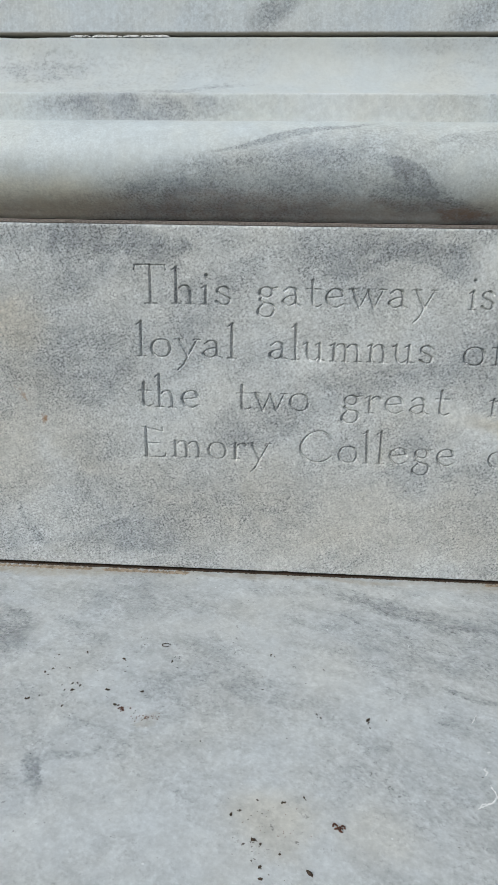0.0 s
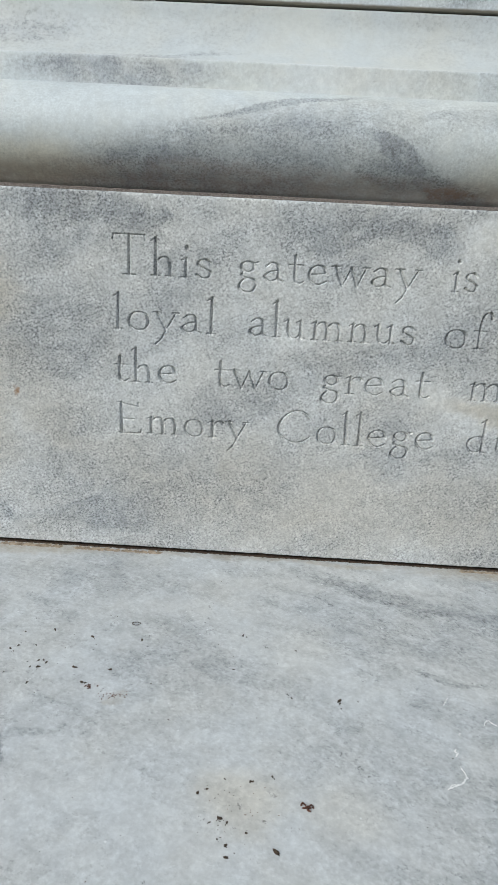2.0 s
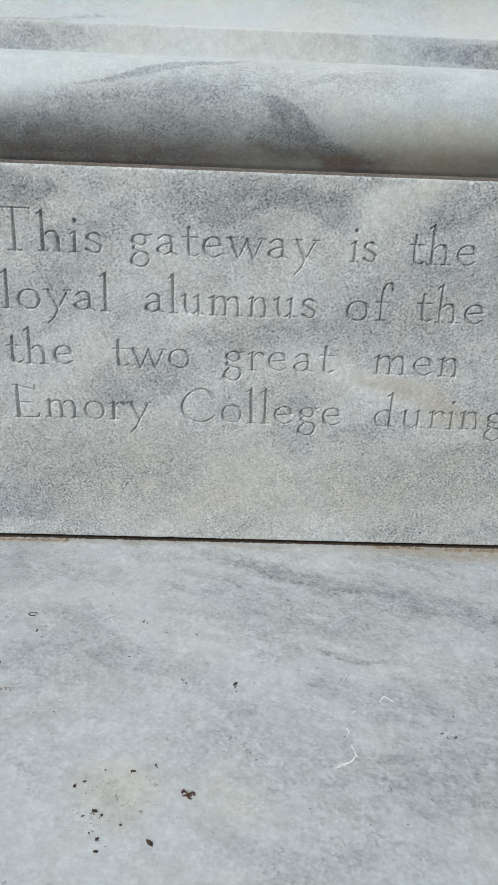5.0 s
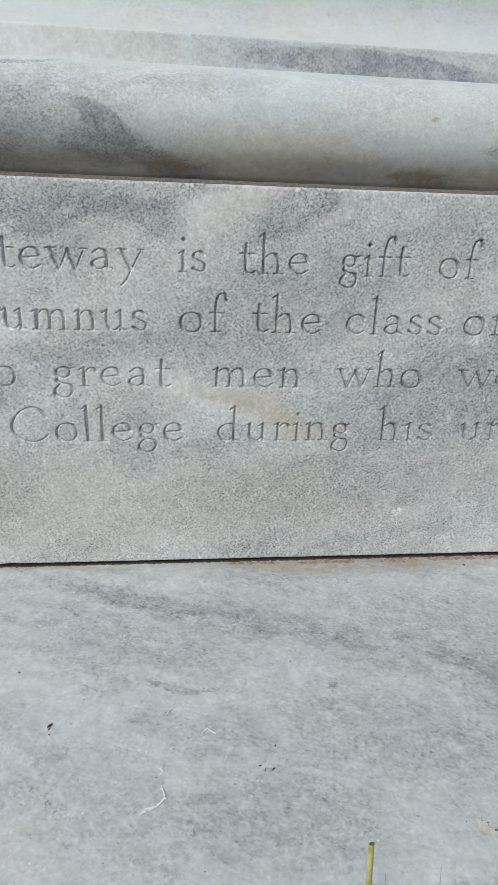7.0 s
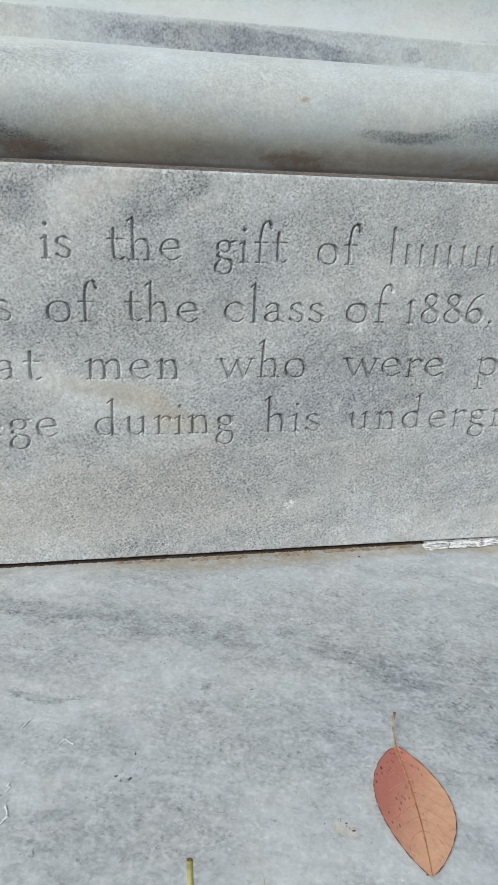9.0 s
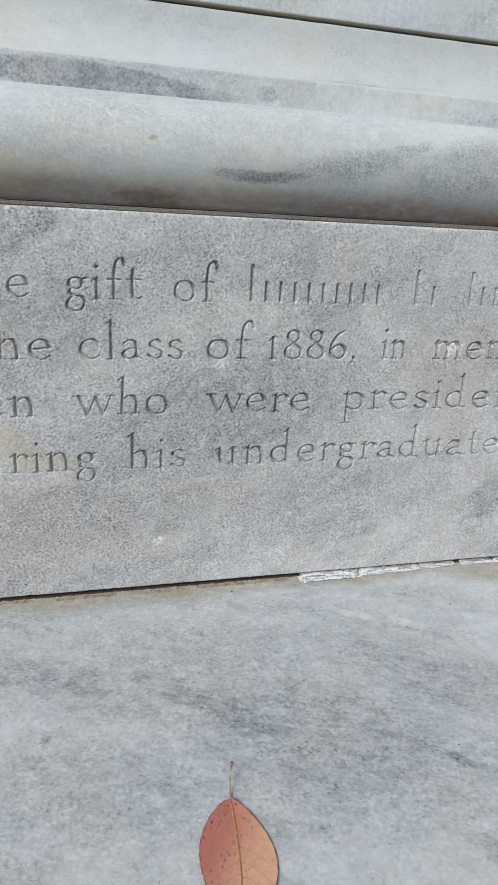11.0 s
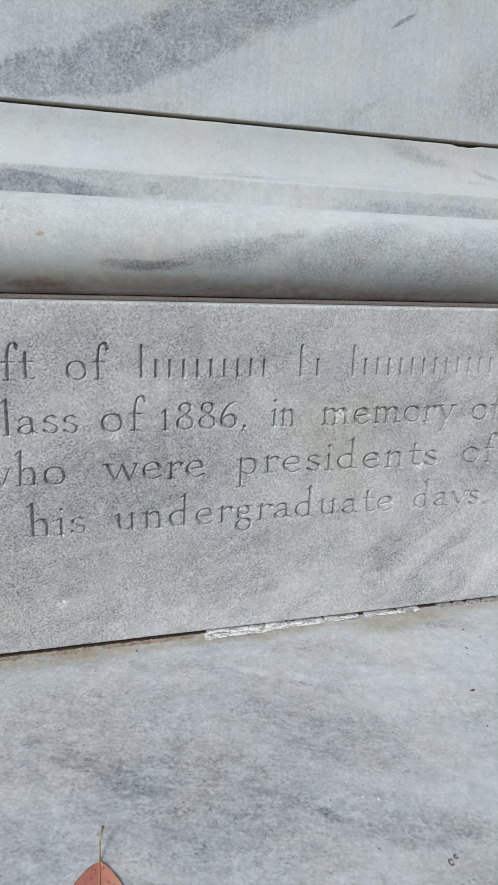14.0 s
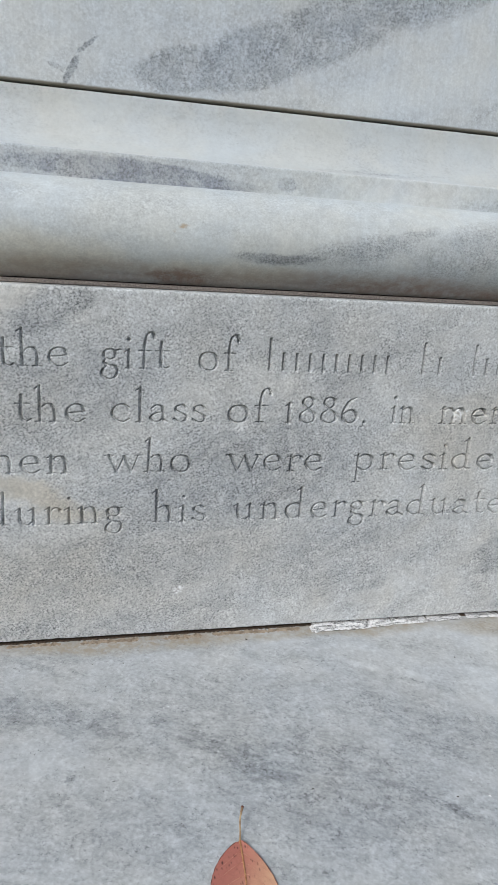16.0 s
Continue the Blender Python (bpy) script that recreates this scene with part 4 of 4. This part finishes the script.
# ---- the fallen leaf ----
def fallen_leaf():
    base, tip = Vector((0.4190, -0.1843, 0)), Vector((0.4100, -0.2512, 0))
    way = (tip - base)
    length = way.length
    way.normalize()
    side = Vector((-way.y, way.x, 0))          # towards larger x
    leaf = tagged(new("fallen_leaf"), "dry reddish orange fallen leaf with a bent stalk on the slab", "leaf")

    def place(u, s, lift=0.0):
        """u along the blade from stalk to tip, s across it from -1 to 1."""
        u = min(max(float(u), 1e-6), 1 - 1e-6)
        w = 0.0176 * math.sin(math.pi * u ** 1.02) ** 0.76 if s > 0 else 0.0190 * math.sin(math.pi * u ** 0.86) ** 0.80
        bend = 0.0022 * math.sin(math.pi * u)
        p = base + way * (u * length) + side * (s * w + bend)
        h = 0.0009 + 0.0007 * abs(s) ** 1.5 + 0.0005 * math.sin(7 * u + 2 * s) * abs(s) + 0.0006 * u * u
        return Vector((p.x, p.y, slab_z(p.y) + h + lift))

    for name, sign, mat, text in (("blade_half", -1, leaf_dry, "dusky red half"), ("blade_half", 1, leaf_dry, "tan orange half")):
        bm = bmesh.new()
        top, low, nu, ns = [], [], 44, 9
        for i in range(nu + 1):
            u = i / nu
            jag = 1 + (0.02 if i % 2 else -0.012) * (0.08 < u < 0.95)
            top.append([bm.verts.new(place(u, sign * jag * j / ns)) for j in range(ns + 1)])
            low.append([bm.verts.new(place(u, sign * jag * j / ns, -0.0003)) for j in range(ns + 1)])
        for i in range(nu):
            for j in range(ns):
                bm.faces.new((top[i][j], top[i + 1][j], top[i + 1][j + 1], top[i][j + 1]))
                bm.faces.new((low[i][j], low[i][j + 1], low[i + 1][j + 1], low[i + 1][j]))
            bm.faces.new((top[i][ns], top[i + 1][ns], low[i + 1][ns], low[i][ns]))
        bmesh.ops.remove_doubles(bm, verts=bm.verts, dist=1e-6)
        half_blade = part(name, bm, mat, leaf, text, 60)
        part("margin", tube([place(u, sign * (1 + 0.005 * math.sin(90 * u))) for u in np.linspace(0.01, 0.99, 60)], [0.00016 + 0.0001 * math.sin(7.3 * k) for k in range(60)], 5), leaf_rim, half_blade, "dark dry leaf edge")
        for k in range(7):
            u0 = 0.09 + 0.10 * k + 0.012 * math.sin(5 * k + sign)
            pts = [place(u0 + 0.05 * t + 0.16 * t ** 2.2 - 0.05 * t ** 4, sign * t * 0.86, 0.00010) for t in (0.02, 0.2, 0.4, 0.6, 0.8, 1.0)]
            part("side_vein", tube(pts, [0.00015, 0.00014, 0.00013, 0.00011, 0.00009, 0.00006], 5), leaf_vein_pale, half_blade)
    part("midrib", tube([place(u, 0, 0.0002) for u in np.linspace(0, 0.99, 14)], [0.00058 - 0.00038 * k / 13 for k in range(14)]), leaf_vein, leaf, "darker brown midrib")
    low, top = place(0.0, 0) + Vector((0, 0, 0.0004)), Vector((0.4219, -0.1731, -0.0068))      # the stalk stands up from the slab
    pts = []
    for t in [k / 8 for k in range(9)]:
        pts.append(low.lerp(top, t) + Vector((-0.0006 * math.sin(math.pi * t) + 0.0003 * math.sin(2 * math.pi * t), 0, -0.0012 * math.sin(math.pi * t))))
    part("stalk", tube(pts, [0.0007, 0.00055, 0.0005, 0.00048, 0.00048, 0.0005, 0.00054, 0.00062, 0.0008]), leaf_stalk, leaf, "thin dry tan leaf stalk")
    part("stalk_end", tube([pts[-1] + Vector((0, 0, -0.0004)), pts[-1] + Vector((0.0001, 0.0002, 0.0006))], [0.00086, 0.00078]), leaf_rim, leaf, "dark broken stalk end")


fallen_leaf()


# ---- grass in front of the slab ----
def grass_stalk(tip, foot_at, width, material, cut):
    stalk = tagged(new("grass_stalk"), "mown yellow grass stalk standing before the slab" if cut else "thin dry grass tip standing before the slab", "grass")
    tip, low = Vector(tip), Vector(foot_at)
    bm = bmesh.new()
    rings = []
    for k in range(15):
        t = k / 14
        p = low.lerp(tip, t) + Vector((0.004 * math.sin(math.pi * t), 0, 0))
        w = width * (1.25 - 0.3 * t if cut else 1.15 - 0.95 * t) / 2
        rings.append([bm.verts.new(p + Vector(q) * w) for q in ((-1, 0.25, 0), (-0.35, -0.12, 0), (0.1, -0.28, 0), (0.55, -0.05, 0), (1, 0.3, 0), (0.1, 0.1, 0))])
    for r, s in zip(rings, rings[1:]):
        for k in range(6):
            bm.faces.new((r[k], r[(k + 1) % 6], s[(k + 1) % 6], s[k]))
    bm.faces.new(rings[0]), bm.faces.new(rings[-1])
    part("blade", bm, material, stalk, sharp=50)
    if cut:
        bm = bmesh.new()
        bmesh.ops.create_cone(bm, cap_ends=True, segments=10, radius1=0.46, radius2=0.36, depth=0.0007,
                              matrix=Matrix.Translation(tip + Vector((0, 0, 0.0004))) @ Matrix.Diagonal((width * 1.0, width * 0.5, 1, 1)))
        part("cut_end", bm, straw_cut, stalk, "dark dried cut end")


grass_stalk((0.3031, -0.2718, 0.033), (0.2995, -0.2800, -0.24), 0.0024, straw, True)
grass_stalk((0.3288, -0.2765, 0.0252), (0.333, -0.284, -0.24), 0.0011, straw_thin, False)
grass_stalk((0.3078, -0.2765, 0.0240), (0.312, -0.284, -0.24), 0.0006, straw_thin, False)


# ---- dirt on the slab ----
def crumb(x, y, size, material, seed, label):
    """One crumb: a few angular grains stuck together."""
    rng = random.Random(seed)
    bm = bmesh.new()
    for k in range(1 if size < 0.0006 else 3):
        r = size * (1.0 if k == 0 else rng.uniform(0.35, 0.6))
        m = Matrix.Translation((k * rng.uniform(-1.0, 1.0) * size, k * rng.uniform(-0.5, 0.5) * size, 0))
        grain = lump((r * rng.uniform(0.7, 1.5), r * 0.65, r * 0.45), seed + 40 * k, 1 if size < 0.0006 else 2, 1.1)
        grain.transform(m)
        mesh = bpy.data.meshes.new("grain")
        grain.to_mesh(mesh)
        grain.free()
        bm.from_mesh(mesh)
        bpy.data.meshes.remove(mesh)
    ob = part("dirt_crumb", bm, material, None, "", 30)
    ob.matrix_basis = pose(x, y, slab_z(y) - 0.0002, 0, 0, (seed * 53) % 180)
    tagged(ob, label, "dirt", "dirt crumbs on the slab")


for k, (x, y, s) in enumerate(((0.1638, -0.1489, 0.0012), (0.1642, -0.1549, 0.0007), (0.0008, -0.1357, 0.0012), (-0.0212, -0.1373, 0.0011), (-0.0175, -0.1330, 0.0008), (-0.0440, -0.1227, 0.0008), (-0.0412, -0.1251, 0.0006), (-0.0233, -0.1507, 0.0009),
                               (-0.0219, -0.1018, 0.0010), (-0.0402, -0.1060, 0.0006), (-0.0462, -0.1463, 0.0010), (-0.0480, -0.1465, 0.0008), (0.0086, -0.1475, 0.0011), (0.0112, -0.1480, 0.0007), (0.0374, -0.1070, 0.0009), (0.0651, -0.1716, 0.0006),
                               (0.0991, -0.1285, 0.0006), (0.1326, -0.1463, 0.0006), (0.1352, -0.1492, 0.0007), (0.1387, -0.1076, 0.0006), (0.1035, -0.0954, 0.0007), (0.1060, -0.0970, 0.0006), (0.1262, -0.2447, 0.0013),
                               (0.7038, -0.1059, 0.0014), (0.6924, -0.1408, 0.0007), (0.7279, -0.0593, 0.0010), (0.7397, -0.0357, 0.0008), (0.7487, -0.0479, 0.0007), (0.6225, -0.0505, 0.0006), (0.6219, -0.1320, 0.0007), (0.4702, -0.1561, 0.0006),
                               (0.5739, -0.2099, 0.0006), (0.4577, -0.0107, 0.0008), (0.2750, -0.1818, 0.0006), (0.2819, -0.1841, 0.0007), (0.2846, -0.1699, 0.0006), (0.3592, -0.0289, 0.0006),
                               (0.7260, -0.0546, 0.0006), (0.7244, -0.0667, 0.0007), (0.8231, -0.0233, 0.0009), (0.7978, -0.0304, 0.0007), (0.8021, -0.0608, 0.0008), (0.7396, -0.1365, 0.0013), (0.5584, -0.1738, 0.0006), (0.6985, -0.1505, 0.0007))):
    crumb(x, y, s, crumb_dark, k + 1, "small dark crumb of soil on the marble slab")
for k, (x, y) in enumerate(((0.0911, -0.2122), (0.0913, -0.2142), (0.0869, -0.2169), (0.0998, -0.2077), (0.1135, -0.2081), (0.0958, -0.2189), (0.0981, -0.2294), (0.0992, -0.2298), (0.0941, -0.2323), (0.1026, -0.2317),
                            (0.1007, -0.2305), (0.1122, -0.2363), (0.1028, -0.2432), (0.0986, -0.2403), (0.1034, -0.2488), (0.0892, -0.2377), (0.1243, -0.2044))):
    crumb(x, y, 0.0005 + 0.00014 * (k * 7 % 5), crumb_dark, 30 + k, "tiny dark grit on a tan stain of the slab")
for k in range(22):
    rng = random.Random(600 + k)
    crumb(rng.choice((0.0985, 0.0995, 0.1040, 0.0905)) + rng.gauss(0, 0.0022), rng.choice((-0.2300, -0.2340, -0.2180)) + rng.gauss(0, 0.0030), rng.uniform(0.0003, 0.0006), crumb_dark, 420 + k, "tiny dark grit on a tan stain of the slab")
for k in range(26):
    rng = random.Random(100 + k)
    crumb(0.108 + rng.gauss(0, 0.010), -0.222 + rng.gauss(0, 0.008), rng.uniform(0.00025, 0.0005), crumb_brown, 50 + k, "tiny brown grit on a tan stain of the slab")
for k in range(46):
    rng = random.Random(200 + k)
    u = rng.gauss(0, 0.0042)
    crumb(0.0305 + u, -0.1560 + 0.25 * u + rng.gauss(0, 0.0014), rng.uniform(0.0003, 0.0006), crumb_brown if k % 5 else dry_brown, 70 + k, "reddish brown grit in a small heap")
for k in range(14):
    rng = random.Random(400 + k)
    crumb(0.0140 + rng.gauss(0, 0.0020), -0.1505 + rng.gauss(0, 0.0012), rng.uniform(0.00035, 0.0008), dry_brown, 170 + k, "dark reddish grit beside a small heap")
for k in range(34):
    rng = random.Random(300 + k)
    crumb(rng.gauss(-0.008, 0.024), -0.128 + rng.gauss(0, 0.018), rng.uniform(0.0003, 0.0006) * (1 + (k % 5 == 0)), crumb_dark, 120 + k, "tiny dark speck of grit on the slab")
for k in range(7):
    crumb(0.378 + 0.0010 * k + random.Random(k).uniform(-0.0008, 0.0008), -0.2185 - 0.0013 * k, 0.0004 + 0.0001 * (k % 3), crumb_brown, 90 + k, "brown grit in a short trail beside the leaf")

for k, (x, y, wide) in enumerate(((0.3257, -0.1295, 0.0026), (0.3511, -0.1340, 0.0016), (0.3440, -0.1400, 0.0020), (0.2509, -0.1280, 0.0030), (0.2199, -0.1220, 0.0030), (0.2776, -0.1838, 0.0024), (0.3030, -0.1060, 0.0030),
                                  (0.0400, -0.1030, 0.0022), (-0.0190, -0.1310, 0.0040), (0.0420, -0.1130, 0.0020), (0.1040, -0.0960, 0.0018), (0.1330, -0.1470, 0.0018))):
    rng = random.Random(500 + k)
    for j in range(7):
        crumb(x + rng.gauss(0, wide * 0.6), y + rng.gauss(0, wide * 0.4), rng.uniform(0.00025, 0.00055), mineral, 260 + 7 * k + j, "dark grey mineral grain standing out of the slab")

rng = random.Random(7)
bm = bmesh.new()
for _ in range(170):
    x, y, s = rng.uniform(-0.16, 0.95), rng.uniform(-0.265, -0.012), rng.uniform(0.00015, 0.00034)
    m = Matrix.Translation((x, y, slab_z(y))) @ Matrix.Rotation(rng.uniform(0, 3.1), 4, "Z") @ Matrix.Diagonal((s * rng.uniform(0.8, 2.2), s, s * 0.6, 1))
    bmesh.ops.create_icosphere(bm, subdivisions=1, radius=1.0, matrix=m)
tagged(part("fine_grit", bm, crumb_dark), "fine dark grit scattered over the slab", "dirt", kind="stuff")


def wisp(points, radius, seed, lift=0.0004, fray=0.00035):
    """A frayed thread lying on the slab through the given places."""
    rng = random.Random(seed)
    pts = [(x + rng.uniform(-fray, fray), y + rng.uniform(-fray, fray), slab_z(y) + lift + rng.uniform(0, 0.0003)) for x, y in smooth_line(points, 6)]
    return tube(pts, [radius * rng.uniform(0.45, 1.4) for _ in pts], 5)


# a dark torn thread, and pale flakes of stone
thread = tagged(new("torn_thread"), "short dark torn thread lying on the slab", "fibre")
for k, line in enumerate((((0.7860, -0.0488), (0.7895, -0.0515), (0.7925, -0.0556), (0.7952, -0.0586)), ((0.7780, -0.0500), (0.7820, -0.0502), (0.7850, -0.0520)))):
    part("strand", wisp(line, 0.0003 - 0.0001 * k, 40 + k), crumb_dark, thread)
for k, (x, y) in enumerate(((0.5880, -0.1797), (0.5790, -0.1762), (0.6050, -0.2340))):
    crumb(x, y, 0.0009 - 0.0002 * k, fibre_white, 460 + k, "pale chip of marble lying on the slab")

# a white shred of fibre and the bits torn from it
shred = tagged(new("fibre_shred"), "frayed white shred of fibre on the slab", "fibre")
for k in range(4):
    d = 0.0003 * (k - 1.5)
    part("strand", wisp(((0.2142 + 0.0008 * k, -0.2055 + 0.0004 * k), (0.2183 + d, -0.2029 - d), (0.2231 + d, -0.2009 + d), (0.2263 + d, -0.1972))[k == 3:], 0.00028, k), fibre_white, shred)
for k in range(2):
    part("strand", wisp(((0.2263 - 0.0002 * k, -0.1975), (0.2260 - 0.0003 * k, -0.1941), (0.2242, -0.1906 - 0.0008 * k)), 0.00022, 11 + k), fibre_white, shred)
for k, line in enumerate((((0.2233, -0.1844), (0.2249, -0.1820), (0.2238, -0.1808), (0.2247, -0.1793)), ((0.2286, -0.1695), (0.2301, -0.1678)), ((0.2452, -0.1612), (0.2482, -0.1569), (0.2503, -0.1585), (0.2529, -0.1610)),
                          ((0.2253, -0.1476), (0.2272, -0.1445), (0.2297, -0.1410)))):
    bit = tagged(new("fibre_bit"), "tiny white bit of torn fibre on the slab", "fibre", "torn fibre bits")
    for j in range(2):
        part("strand", wisp(tuple((x + 0.0003 * j, y) for x, y in line), (0.00024, 0.00014, 0.00018, 0.00016)[k], 20 + 5 * k + j), fibre_white, bit)

# a curled dry shred beside the tan stain
curl = tagged(new("dry_shred"), "curled reddish brown dry shred lying on the slab", "plant debris")
for k, line in enumerate((((0.1384, -0.2203), (0.1386, -0.2192), (0.1397, -0.2188), (0.1404, -0.2200), (0.1412, -0.2215)), ((0.1390, -0.2217), (0.1404, -0.2212), (0.1418, -0.2207), (0.1432, -0.2214)),
                          ((0.1412, -0.2215), (0.1422, -0.2228), (0.1431, -0.2230)), ((0.1420, -0.2208), (0.1434, -0.2198), (0.1445, -0.2203), (0.1442, -0.2212)))):
    part("curled_strand", wisp(line, 0.0004, 60 + k, 0.0005), dry_brown, curl)

# two curled bits of bark, and a thin looped root hair
for k, (cx, cy, r, start) in enumerate(((0.6100, -0.2270, 0.0014, 0.6), (0.6145, -0.2245, 0.0010, 0.9))):
    bark = tagged(new("curled_bark"), "small dark curled bit of bark on the slab", "plant debris", "curled bark bits")
    part("curl", wisp(tuple((cx + r * math.cos(start + 0.75 * j), cy + 1.2 * r * math.sin(start + 0.75 * j)) for j in range(7)), 0.00042, 80 + k, 0.0005, 0.0001), mineral, bark)
root = tagged(new("root_hair"), "thin dark looped root hair lying on the slab", "plant debris")
part("loop", wisp(tuple((0.0305 + 0.0028 * math.cos(0.7 * j), -0.0912 + 0.0015 * math.sin(0.7 * j)) for j in range(9)), 0.00022, 90, 0.0003), crumb_dark, root)
